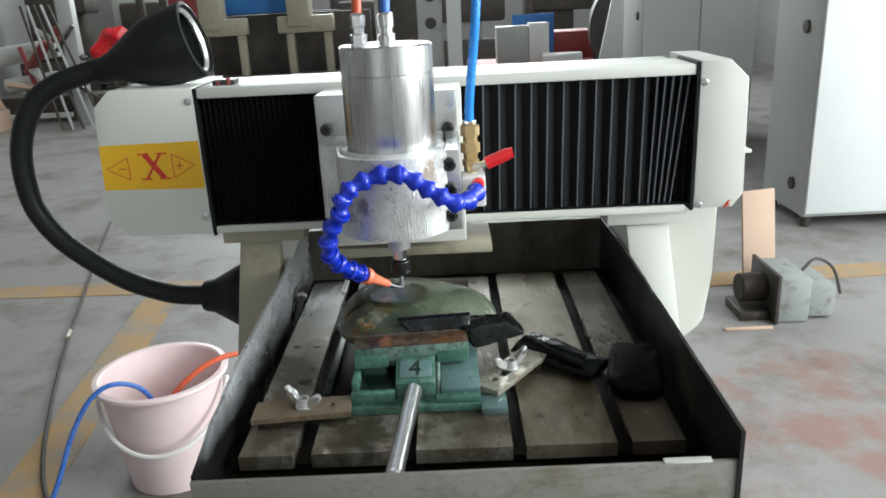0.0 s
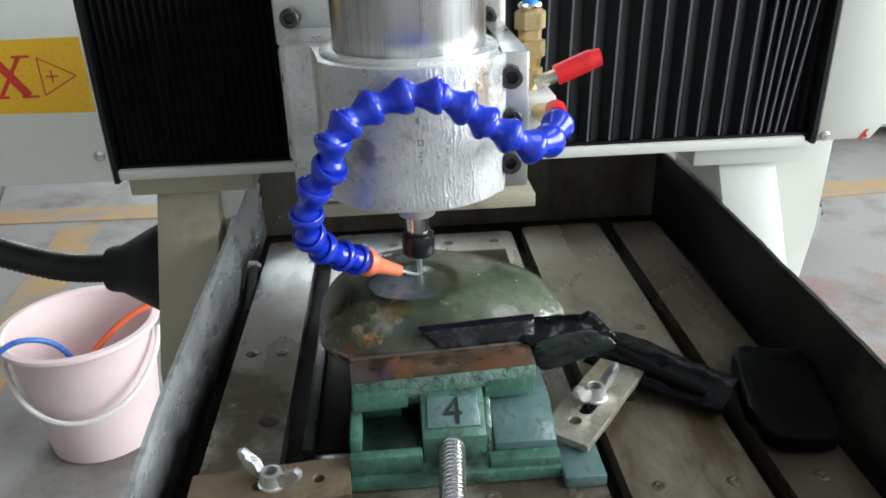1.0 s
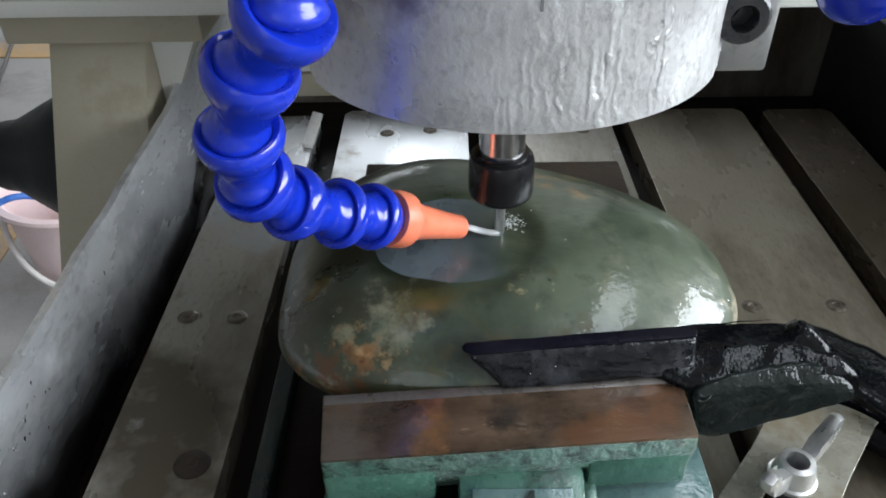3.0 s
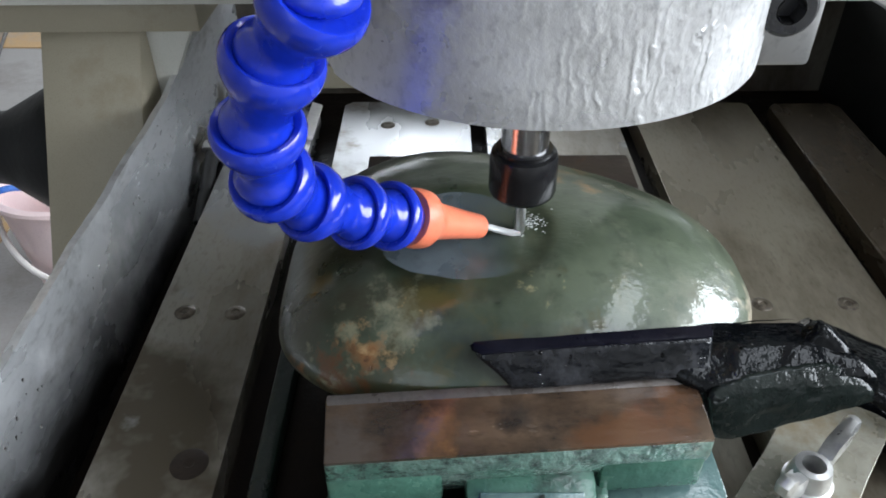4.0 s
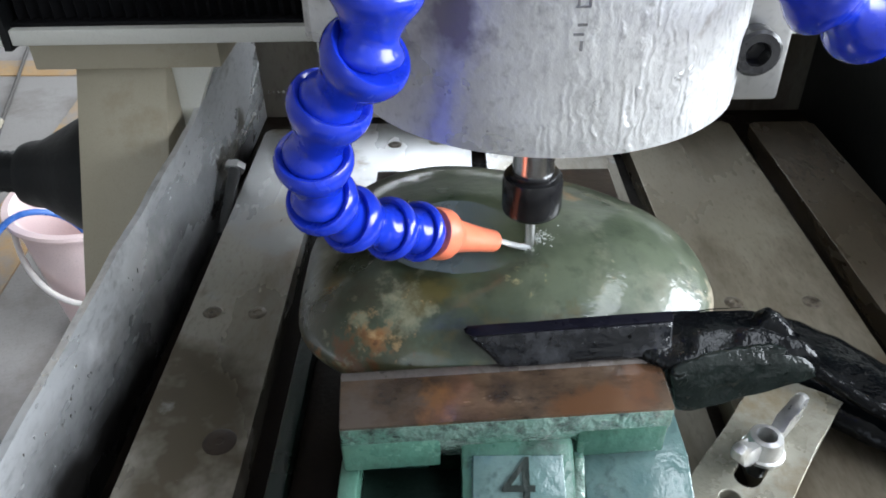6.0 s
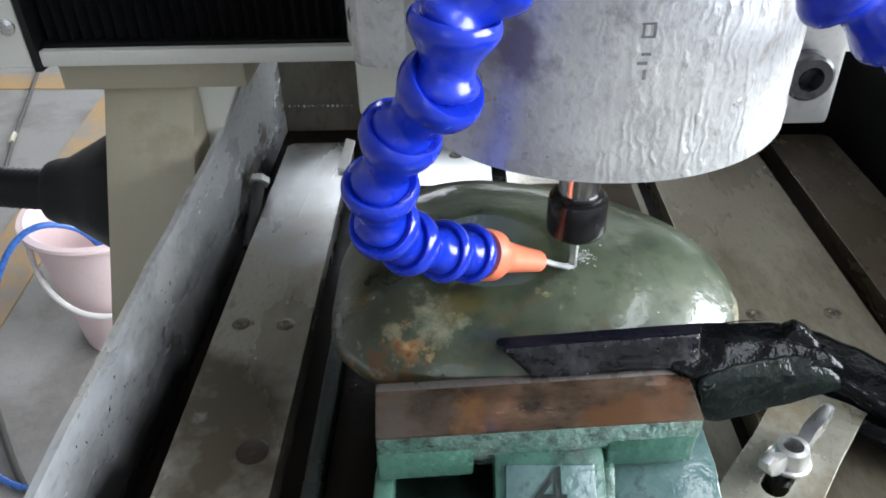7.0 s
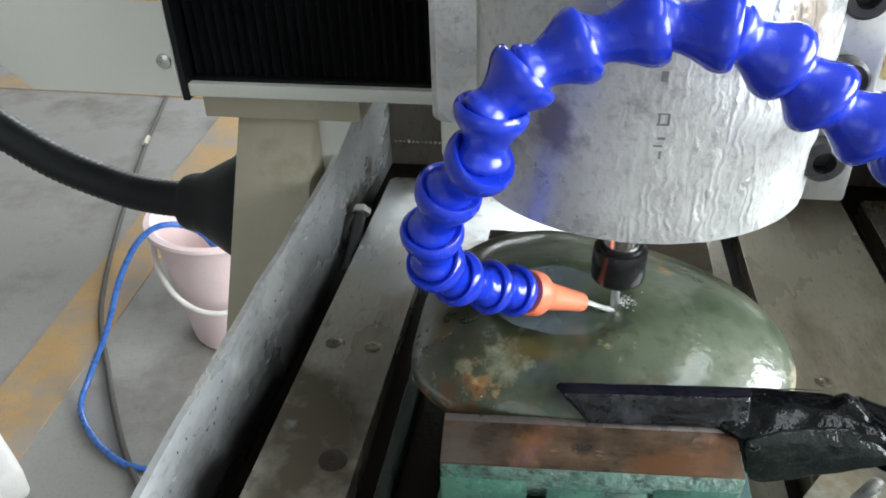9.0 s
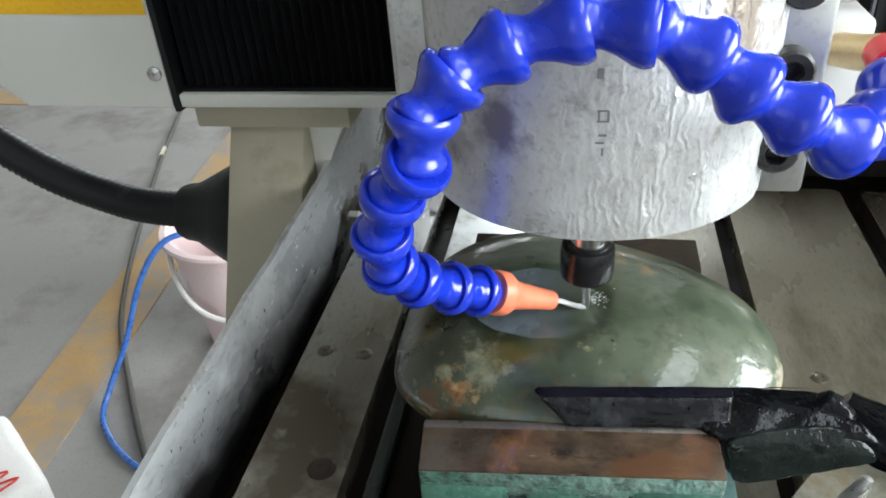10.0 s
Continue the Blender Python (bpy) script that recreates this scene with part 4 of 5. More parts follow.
part("lead_screw", lathe(bmesh.new(), [(0, 0)] + thread + [(0.0050, L), (0, L + 0.001)], (-0.0300, 0.606, 0.8695), (-0.080, -0.997, 0.0), 20), CHROME, vise, "bright threaded vise screw", angle=25)

# the stone: a flattened pebble with a shallow ground pocket
SC = Vector((-0.0275, 0.695, 0.8985))


def pebble():
    bm = bmesh.new()
    seg, rings = 144, 44

    def outline(a):
        c, s = math.cos(a), math.sin(a)
        k = (2 / 2.35 if c < 0 else 2 / 1.95) if s > 0 else (2 / 2.75 if c > 0 else 2 / 4.0)
        u = math.copysign(abs(c) ** (2 / 2.4), c)
        v = math.copysign(abs(s) ** k, s)
        half = (0.0655 - 0.0115 * u - 0.004 * u * u - 0.0035 * max(u, 0)) if s > 0 else (0.0585 - 0.0125 * max(u, 0) ** 2)
        return (0.0730 if u > 0 else 0.0755) * u, v * half - 0.004 * (u if u > 0 or s > 0 else -0.35 * u)

    grid = []
    for side in (1, -1):
        for r in range(rings + (side == 1)):
            rho = math.sin(math.pi / 2 * (r / rings)) if side == 1 else math.sin(math.pi / 2 * (1 - (r + 1) / rings))
            ring = []
            for i in range(seg):
                a = 2 * math.pi * i / seg
                ox, oy = outline(a)
                x, y = ox * rho, oy * rho
                e = max(0.0, 1 - rho ** 2.9)
                front = max(0.0, -y / 0.06)
                h = (0.0285 - 0.0008 * max(0.0, x / 0.07) - 0.0036 * max(0.0, x / 0.07) ** 2 - 0.004 * front ** 2 - 0.0062 * max(0.0, y / 0.06) ** 2) if side == 1 else -0.024
                z = h * e ** (0.62 if side == 1 else 0.6)
                p = Vector((x, y, z))
                n3 = noise.noise(p * 24 + Vector((7, 1, 2)))
                z += 0.0011 * n3 * (1 if side == 1 else 0.4)
                if side == 1:
                    d = math.hypot((x + 0.0185) / 0.0262, (y + 0.0135) / 0.0232)
                    z -= 0.0013 * max(0.0, min(1.0, (1.04 - d) * 5)) ** 0.8
                ring.append(bm.verts.new(SC + Vector((x + 0.0010 * n3, y + 0.001 * n3, z))))
            grid.append(ring)
    first, last = grid[0], grid[-1]
    for a, b in zip(grid, grid[1:]):
        for i in range(seg):
            j = (i + 1) % seg
            bm.faces.new((a[i], a[j], b[j], b[i]))
    bmesh.ops.remove_doubles(bm, verts=bm.verts, dist=0.00005)
    return bm


solo("jade_stone", pebble(), JADE, SC, "polished green jade pebble with an ochre corner, gripped in the vise", "stone", moves=TABLE, angle=80)
bm = bmesh.new()
rings = []
for k in range(9):
    f = k / 8
    ring = []
    for i in range(64):
        a = 2 * math.pi * i / 64
        w = f * (0.95 + 0.07 * noise.noise(Vector((math.cos(a) * 2.6, math.sin(a) * 2.6, 5))))
        x, y = SC.x - 0.0185 + 0.0262 * w * math.cos(a), SC.y - 0.0135 + 0.0232 * w * math.sin(a)
        ring.append(bm.verts.new((x, y, 0.9258 - 0.0004 * f ** 8)))
    rings.append(ring)
for a, b in zip(rings, rings[1:]):
    for i in range(64):
        bm.faces.new((a[i], a[(i + 1) % 64], b[(i + 1) % 64], b[i]))
bmesh.ops.remove_doubles(bm, verts=bm.verts, dist=0.00002)
solo("milky_puddle", bm, SLURRY, (SC.x - 0.0185, SC.y - 0.0135, 0.925), "milky bluish grinding water lying in the carved hollow", "puddle", moves=TABLE, angle=80)


def hull(points, amount=0.0, scale=80.0, cuts=0, seed=0.0):
    bm = bmesh.new()
    for p in points:
        bm.verts.new(p)
    bmesh.ops.convex_hull(bm, input=bm.verts)
    bmesh.ops.dissolve_limit(bm, angle_limit=0.02, verts=bm.verts, edges=bm.edges)
    bmesh.ops.bevel(bm, geom=list(bm.edges), offset=0.0009, segments=1, affect="EDGES")
    bmesh.ops.triangulate(bm, faces=bm.faces)
    for _ in range(cuts):
        bmesh.ops.subdivide_edges(bm, edges=[e for e in bm.edges if e.calc_length() > 0.0025], cuts=1, use_grid_fill=True)
        bmesh.ops.triangulate(bm, faces=bm.faces)
    return lumpy(bm, amount, scale, seed) if amount else bm


wedge = thing("black_rubber_packing", (0.01, 0.645, 0.906), "wet black rubber packing wedged between stone and jaw", "packing", moves=TABLE)
part("strip", hull([(-0.0453, 0.6408, 0.9168), (-0.0430, 0.6430, 0.9168), (0.0205, 0.6490, 0.9170), (0.0200, 0.6448, 0.9163), (-0.0415, 0.6392, 0.9157), (-0.0330, 0.6365, 0.9055), (0.020, 0.6408, 0.906), (-0.030, 0.648, 0.9055), (0.022, 0.652, 0.905)], 0.0003, 200, 3), BLACKGRIT, wedge, "gritty wedge-shaped end", angle=50)
part("ledge", hull([(-0.0462, 0.6412, 0.9176), (-0.0440, 0.6440, 0.9178), (0.0212, 0.6500, 0.9180), (0.0206, 0.6446, 0.9170), (-0.0420, 0.6388, 0.9163), (-0.0440, 0.6420, 0.9160), (0.020, 0.6470, 0.9160)], 0.0002, 200, 2), BLACKLEDGE, wedge, "smooth blue-black top edge", angle=50)
lump = part("lump", hull([(0.003, 0.6550, 0.9105), (0.004, 0.6440, 0.9105), (0.030, 0.6575, 0.9108), (0.050, 0.6575, 0.9112), (0.050, 0.6480, 0.9112), (0.0165, 0.6372, 0.9070), (0.014, 0.6395, 0.9065), (0.058, 0.6455, 0.9098), (0.0660, 0.6425, 0.9070), (0.0680, 0.6405, 0.8975), (0.0210, 0.6345, 0.8905), (0.0260, 0.6335, 0.8898), (0.060, 0.655, 0.895), (0.022, 0.655, 0.890)], 0.0009, 130, 4, 3.0), BLACKWET, wedge, "ragged black lump", angle=50)
part("knob", hull([(0.0460, 0.6490, 0.9100), (0.0480, 0.6550, 0.9100), (0.0500, 0.6500, 0.9142), (0.0515, 0.6555, 0.9150), (0.0560, 0.6520, 0.9140), (0.0600, 0.6480, 0.9100), (0.0580, 0.6560, 0.9090), (0.0640, 0.6450, 0.9075)], 0.0011, 260, 4, 7.0), BLACKWET, lump, angle=50)
part("flank", hull([(0.0172, 0.6356, 0.9066), (0.0300, 0.6392, 0.9092), (0.0500, 0.6432, 0.9098), (0.0600, 0.6425, 0.9072), (0.0660, 0.6400, 0.9020), (0.0672, 0.6392, 0.8975), (0.0212, 0.6326, 0.8905), (0.0260, 0.6318, 0.8898), (0.030, 0.647, 0.902), (0.058, 0.650, 0.902), (0.025, 0.642, 0.893)], 0.0004, 240, 5, 5.0), BLACKDULL, lump, "dull greenish-black lower face", angle=60)
pad = thing("black_rubber_strap", (0.1, 0.65, TOP), "limp wet black rubber strap lying across the table", "strap", moves=TABLE)
bm = bmesh.new()
path = spline([(0.070, 0.692, 0.876), (0.082, 0.683, 0.873), (0.096, 0.670, 0.870), (0.112, 0.655, 0.867), (0.136, 0.637, 0.865)], 0.0025)
tube(bm, path, lambda t: 0.0200 + 0.0015 * math.sin(t * 5), 28)
bmesh.ops.scale(bm, vec=(1, 1, 0.36), verts=bm.verts, space=Matrix.Translation((-0.09, -0.64, -0.8600)))
part("band", lumpy(bm, 0.0012, 90), BLACKWET, pad, angle=60)
part("lip", lumpy(tube(bmesh.new(), [p + Vector((-0.006, -0.014, 0.004)) for p in path[4:-6]], 0.0028, 10), 0.0008, 150), BLACKWET, pad, angle=60)
bm = bmesh.new()
bmesh.ops.create_icosphere(bm, subdivisions=4, radius=1.0)
for v in bm.verts:
    v.co = Vector([math.copysign(abs(c) ** 0.35, c) for c in v.co])
bmesh.ops.transform(bm, matrix=Matrix.LocRotScale((0.165, 0.634, 0.8620), Euler((0, 0, radians(-12))), (0.023, 0.044, 0.0085)), verts=bm.verts)
solo("black_rubber_block", lumpy(bm, 0.005, 50, 5.0), BLACKMATT, (0.16, 0.622, TOP), "dark wet rubber block lying against the tray wall", "rubber block", moves=TABLE, angle=60)


def wing_nut(at, turn, tilt=0.0):
    ob = thing("wing_nut", at, "bright steel wing nut on a threaded stud", "wing nut", "clamp wing nuts", moves=TABLE)
    x, y, z = at
    thr = []
    for i in range(9):
        h = 0.0125 * i / 9 + 0.0
        thr += [(0.0024, h), (0.003, h + 0.0005), (0.0024, h + 0.0012)]
    part("stud", lathe(bmesh.new(), [(0, 0)] + thr + [(0, 0.0130)], (x, y, z - 0.0105), (0, 0, 1), 14), BLACKBOLT, ob)
    part("hub", lathe(bmesh.new(), [(0.0032, 0), (0.0072, 0), (0.0072, 0.0012), (0.0064, 0.0018), (0.0060, 0.0045), (0.0052, 0.0078), (0.0034, 0.0082), (0.0032, 0.0045)], (x, y, z), (0, 0, 1), 24, closed=True), ZINC, ob)
    for s in (0, 180):
        bm = bmesh.new()
        outline = [(0.0045, 0.0008), (0.0092, 0.0012), (0.0142, 0.0060), (0.0178, 0.0105), (0.0180, 0.0140), (0.0152, 0.0152), (0.0120, 0.0135), (0.0085, 0.0088), (0.0045, 0.0072)]
        prism(bm, [(u * 1.08, w * 1.05) for u, w in outline], -0.0023, 0.0023, "y", bevel=0.0017)
        bmesh.ops.transform(bm, matrix=Matrix.Translation(at) @ Euler((0, 0, radians(turn + s))).to_matrix().to_4x4(), verts=bm.verts)
        part("wing", bm, ZINC, ob)
    return ob


clamp = thing("clamp_plate", (0.056, 0.636, 0.8605), "muddy slotted steel clamp plate pressing on the vise", "clamp", "vise clamps", moves=TABLE)
M = Matrix.Translation((0.0545, 0.6350, 0.8655)) @ Euler((0, radians(-2), radians(51))).to_matrix().to_4x4()
rough = [(-0.0385, -0.0135), (-0.01, -0.0142), (0.012, -0.0136), (0.038, -0.0140), (0.0392, -0.002), (0.0380, 0.0130), (0.016, 0.0138), (0.004, 0.0134), (-0.02, 0.0142), (-0.0390, 0.0136)]
part("plate", pierced(rough, [circle(-0.0235, 0.001, 0.0038), slot(-0.012, 0.004, 0.0, 0.0046)], 0.0046, M), CLAMP, clamp)
wing_nut((0.0545, 0.6350, 0.8680), 38)
block = solo("packing_block", B(0.062, 0.083, 0.648, 0.668, TOP, 0.8630, bevel=0.001), RUSTDARK, (0.07, 0.66, TOP), "small dark steel block under the clamp end", "block", moves=TABLE)
clamp = thing("clamp_plate", (-0.124, 0.586, 0.8605), "rust-brown steel clamp plate pressing on the vise", "clamp", "vise clamps", moves=TABLE)
M = Matrix.Translation((-0.1235, 0.5855, 0.8632)) @ Euler((0, 0, radians(5))).to_matrix().to_4x4()
part("plate", pierced([(-0.041, -0.0135), (0.0395, -0.0140), (0.040, 0.0135), (-0.0395, 0.0140)], [circle(0.024, 0.0, 0.0032), slot(-0.006, 0.004, 0.0, 0.0036)], 0.0050, M), CLAMPRUST, clamp)
wing_nut((-0.1225, 0.5860, 0.8660), -32)
solo("packing_block", B(-0.160, -0.140, 0.574, 0.592, TOP, 0.8605, bevel=0.001), RUSTDARK, (-0.15, 0.583, TOP), "small dark steel block under the clamp end", "block", moves=TABLE)

# ---- the spindle head ----
AX, AY = -0.0285, 0.680
head = thing("spindle_head", (AX, 0.75, 1.0), "aluminium spindle carriage with a polished cylindrical spindle motor", "spindle head", moves=HEAD)
part("back_plate", B(-0.1085, 0.036, 0.772, 0.8225, 0.938, 1.098, bevel=0.002), CREAM, head, "cream-painted carriage plate")
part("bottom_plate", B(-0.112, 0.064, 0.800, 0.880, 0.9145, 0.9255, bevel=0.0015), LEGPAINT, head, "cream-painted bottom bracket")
side = part("slide_plate", B(-0.1085, -0.0935, 0.757, 0.7725, 0.974, 1.048, bevel=0.003), ALU, head, "bare aluminium slide plate")
socket_bolt(side, (-0.1008, 0.757, 0.9885))
socket_bolt(side, (-0.1008, 0.757, 1.030))
up = part("slide_plate", B(-0.1085, 0.0305, 0.757, 0.7725, 1.0485, 1.0985, bevel=0.002), ALU, head, "bare aluminium slide plate")
socket_bolt(up, (-0.0983, 0.757, 1.0654), material=BLACKBOLT)
socket_bolt(up, (0.022, 0.757, 1.062), material=BLACKBOLT)
# the casting that grips the motor: rounded in front, flat at the wings
R0 = 0.0530
arc = [(AX + R0 * math.sin(a), AY - R0 * math.cos(a)) for a in (radians(-64 + 128 * i / 40) for i in range(41))]
poly = [(-0.0990, 0.757), (-0.0990, 0.705), (-0.0965, 0.702), (-0.0820, 0.700), (-0.0785, 0.690)] + arc + [(0.0195, 0.690), (0.0205, 0.757)]
bm = bmesh.new()
lo = [bm.verts.new((x, y, 0.9875)) for x, y in poly]
hi = [bm.verts.new((x, y, 1.0590)) for x, y in poly]
nn = len(poly)
for i in range(nn):
    j = (i + 1) % nn
    bm.faces.new((lo[i], lo[j], hi[j], hi[i]))
e0 = bm.faces.new(lo)
e1 = bm.faces.new(hi[::-1])
bmesh.ops.bevel(bm, geom=list({e for f in (e0, e1) for e in f.edges}), offset=0.0016, segments=2, affect="EDGES", profile=0.5)
holder = part("motor_holder", bm, CAST, head, "scratched cast aluminium motor holder")
part("collar", lathe(bmesh.new(), [(0.0402, 0), (0.0470, 0), (0.0470, 0.0018), (0.0455, 0.0028), (0.0402, 0.0028)], (AX, AY, 1.0585), (0, 0, 1), 56, closed=True), CAST, holder)
ear = part("clamp_ear", B(0.0150, 0.0315, 0.6580, 0.757, 0.9865, 1.0590, bevel=0.0015), ALU, holder, "bare aluminium clamp ear")
for z in (1.0015, 1.0248, 1.0470):
    socket_bolt(ear, (0.0215, 0.6585, z), r=0.0060, h=0.0062)
# stamped characters on the holder's face
stamp = bmesh.new()
for k, (u, z, w, h) in enumerate(((-0.2, 1.0345, 0.0016, 0.0026), (0.9, 1.0250, 0.0030, 0.0004), (0.9, 1.0222, 0.0030, 0.0004), (-0.2, 1.0236, 0.0005, 0.0030), (2.3, 1.0236, 0.0006, 0.0024), (1.0, 1.0185, 0.0020, 0.0006), (0.3, 1.0165, 0.0022, 0.0006), (1.1, 1.0140, 0.0006, 0.0022))):
    a = radians(u)
    x, y = AX + 0.001 + R0 * math.sin(a), AY - R0 * math.cos(a)
    box(stamp, x - w / 2, x + w / 2, y - 0.00025, y + 0.001, z - h / 2, z + h / 2)
part("stamped_mark", stamp, MARK, holder, "dark stamped characters")
motor = part("motor_body", lathe(bmesh.new(), [(0, 0), (0.0395, 0.0), (0.040, 0.001), (0.040, 0.0735), (0.0394, 0.0742), (0.0394, 0.0750), (0.040, 0.0757), (0.040, 0.0975), (0.0385, 0.0990), (0, 0.0990)], (AX, AY, 1.050), (0, 0, 1), 64), BANDED, head, "polished steel spindle motor")
for fx, fy, m2, tube_m in ((-0.052, 0.690, CHROME, REDTUBE), (-0.026, 0.668, CHROME, BLUETUBE)):
    fit = part("hose_fitting", lathe(bmesh.new(), [(0, 0), (0.0075, 0), (0.0075, 0.008), (0.0055, 0.009), (0.0055, 0.014), (0.0068, 0.015), (0.0068, 0.024), (0.0045, 0.026), (0.0, 0.026)], (fx, fy, 1.149), (0, 0, 1), 6 if fx < -0.04 else 20), m2, motor, "chromed hose fitting")
    part("water_tube", rod(bmesh.new(), (fx, fy, 1.174), (fx + 0.004, fy + 0.03, 1.30), 0.0042), tube_m, fit)
cone = bmesh.new()
lathe(cone, [(0, 0), (0.0105, 0.0), (0.0105, 0.012), (0.034, 0.020), (0.034, 0.036), (0, 0.036)], (AX, AY, 0.9650), (0, 0, 1), 40)
part("motor_nose", cone, ALU, motor)
part("shaft", rod(bmesh.new(), (AX, AY, 0.952), (AX, AY, 0.980), 0.0066), CHROME, motor, "bright spindle shaft")
part("collet_nut", lathe(bmesh.new(), [(0.0018, 0), (0.0080, 0), (0.0093, 0.0012), (0.0096, 0.0024), (0.0096, 0.0120), (0.0091, 0.0136), (0.0078, 0.0140), (0.0078, 0.0152), (0.0066, 0.0153)], (AX, AY, 0.9390), (0, 0, 1), 40), BLACKNUT, motor, "glossy black collet nut")
part("cutter", lathe(bmesh.new(), [(0, 0), (0.0013, 0), (0.0016, 0.001), (0.0016, 0.020), (0, 0.020)], (AX, AY, 0.9250), (0, 0, 1), 16), STEEL, motor, "thin steel cutting bit")
part("small_bracket", B(-0.048, -0.010, 0.716, 0.752, 0.963, 0.9875, bevel=0.001), BRASS, head, "small brass-coloured bracket")

# coolant valve and the jointed hose
valve = thing("ball_valve", (0.044, 0.72, 1.03), "small brass ball valve with a red lever", "valve", moves=HEAD)
VX, VY = 0.0420, 0.718
part("body", lathe(bmesh.new(), [(0, 0), (0.0080, 0), (0.0080, 0.006), (0.0064, 0.007), (0.0070, 0.012), (0.0092, 0.013), (0.0092, 0.022), (0.0068, 0.023), (0.0068, 0.028), (0.0090, 0.029), (0.0090, 0.038), (0.0060, 0.040), (0, 0.040)], (VX, VY, 1.031), (0, 0, 1), 6), BRASS, valve, "brass valve body")
part("collar", lathe(bmesh.new(), [(0, 0), (0.0066, 0), (0.0072, 0.0014), (0.0066, 0.0028), (0, 0.0028)], (VX, VY, 1.0712), (0, 0, 1), 20), CHROME, valve)
lever = part("lever", tube(bmesh.new(), [(VX + 0.002, VY - 0.009, 1.030), (VX + 0.012, VY - 0.010, 1.0335), (VX + 0.020, VY - 0.010, 1.037)], 0.0042, 10), STEEL, valve, "steel lever")
part("grip", tube(bmesh.new(), spline([(VX + 0.014, VY - 0.010, 1.0345), (VX + 0.024, VY - 0.010, 1.0385), (VX + 0.034, VY - 0.010, 1.0425), (VX + 0.040, VY - 0.010, 1.044)], 0.003), lambda t: 0.0060 if t < 0.85 else 0.0052, 14), REDGRIP, lever, "red vinyl lever grip")
part("clear_block", B(0.0325, 0.0545, 0.696, 0.722, 0.996, 1.0255, bevel=0.002), FROSTED, valve, "frosted plastic mounting block")
part("adapter", lathe(bmesh.new(), [(0, 0), (0.0050, 0), (0.0056, 0.003), (0.0056, 0.009), (0, 0.009)], (0.0452, 0.6530, 1.0262), (0.1, 1, 0.1), 16), REDGRIP, valve, "red threaded adapter")
part("stem", rod(bmesh.new(), (VX, VY, 1.006), (VX, VY, 1.032), 0.0055), BRASS, valve)
part("elbow", tube(bmesh.new(), spline([(0.0461, 0.661, 1.0270), (0.0455, 0.69, 1.018), (VX, VY, 1.012)], 0.004), 0.0052, 12), BRASS, valve)

air = thing("air_tube", (VX, VY, 1.07), "bright blue pneumatic tube rising from the valve", "tube", moves=HEAD)
part("tube", tube(bmesh.new(), spline([(VX, VY, 1.071), (VX + 0.0005, VY, 1.09), (VX + 0.005, VY + 0.001, 1.13), (VX + 0.010, VY + 0.002, 1.18), (VX + 0.016, VY + 0.012, 1.26), (VX + 0.03, VY + 0.05, 1.40)], 0.006), 0.0043, 14), SKYTUBE, air)

coolant = thing("coolant_hose", (AX, 0.61, 1.0), "blue jointed plastic coolant hose with an orange nozzle", "coolant hose", moves=HEAD)
chain = [(0.0442, 0.6455, 1.0240), (0.0372, 0.6310, 1.0205), (0.0267, 0.6174, 1.0216), (0.0153, 0.6125, 1.0288), (0.0041, 0.6127, 1.0353), (-0.0052, 0.6133, 1.0430), (-0.0175, 0.6119, 1.0498), (-0.0322, 0.6134, 1.0505), (-0.0475, 0.6118, 1.0466),
         (-0.0592, 0.6075, 1.0414), (-0.0662, 0.6045, 1.0341), (-0.0684, 0.6045, 1.0218), (-0.0772, 0.6107, 1.0098), (-0.0831, 0.6156, 0.9950), (-0.0840, 0.6209, 0.9813), (-0.0797, 0.6305, 0.9695), (-0.0712, 0.6402, 0.9598), (-0.0642, 0.6490, 0.9528)]
# one joint: a flared socket whose rim lies at the origin, a waist and a ball that sits in the next socket
cup = [(0.0, -0.0166), (0.0036, -0.0163), (0.0056, -0.0153), (0.0066, -0.0140), (0.0066, -0.0130), (0.0060, -0.0118), (0.0054, -0.0108), (0.0052, -0.0098), (0.0054, -0.0088), (0.0062, -0.0066), (0.0073, -0.0046), (0.0081, -0.0033), (0.0086, -0.0019), (0.0087, -0.0007), (0.0084, 0.0005), (0.0079, 0.0011), (0.0073, 0.0010), (0.0066, 0.0003), (0.0, 0.0001)]
cup_mesh = bpy.data.meshes.new("hose_joint")
bm = lathe(bmesh.new(), cup, (0, 0, 0), (0, 0, 1), 28)
bmesh.ops.recalc_face_normals(bm, faces=bm.faces)
bm.to_mesh(cup_mesh)
bm.free()
cup_mesh.materials.append(BLUE)
smooth(cup_mesh, 50)
basep = Vector((-0.0588, 0.6568, 0.9466))
stops = [Vector(q) for q in chain] + [basep]
for a, b in zip(stops, stops[1:]):
    ob = new("hose_joint", cup_mesh)
    ob.parent = coolant
    ob.matrix_basis = Matrix.LocRotScale(a - Vector(coolant.location), (a - b).to_track_quat("Z", "Y"), (1, 1, max(0.9, (a - b).length / 0.0137)))
part("inner_tube", tube(bmesh.new(), spline(chain, 0.003), 0.0046, 12), BLUE, coolant)
tip = Vector((-0.0410, 0.6745, 0.9312))
Ln = (tip - basep).length
part("nozzle", lathe(bmesh.new(), [(0.0040, -0.002), (0.0074, -0.002), (0.0079, 0.0005), (0.0077, 0.0035), (0.0062, 0.0050), (0.0050, 0.010), (0.0040, Ln * 0.75), (0.0036, Ln), (0.0020, Ln), (0.0020, Ln * 0.5)], basep, tip - basep, 28), ORANGE, coolant, "orange tapered nozzle")
jet = thing("water_jet", tip, "thin clear water jet hitting the cutting bit", "water", moves=HEAD)
d = (tip - basep).normalized()
hitp = Vector((AX - 0.0008, AY - 0.0010, 0.9255))
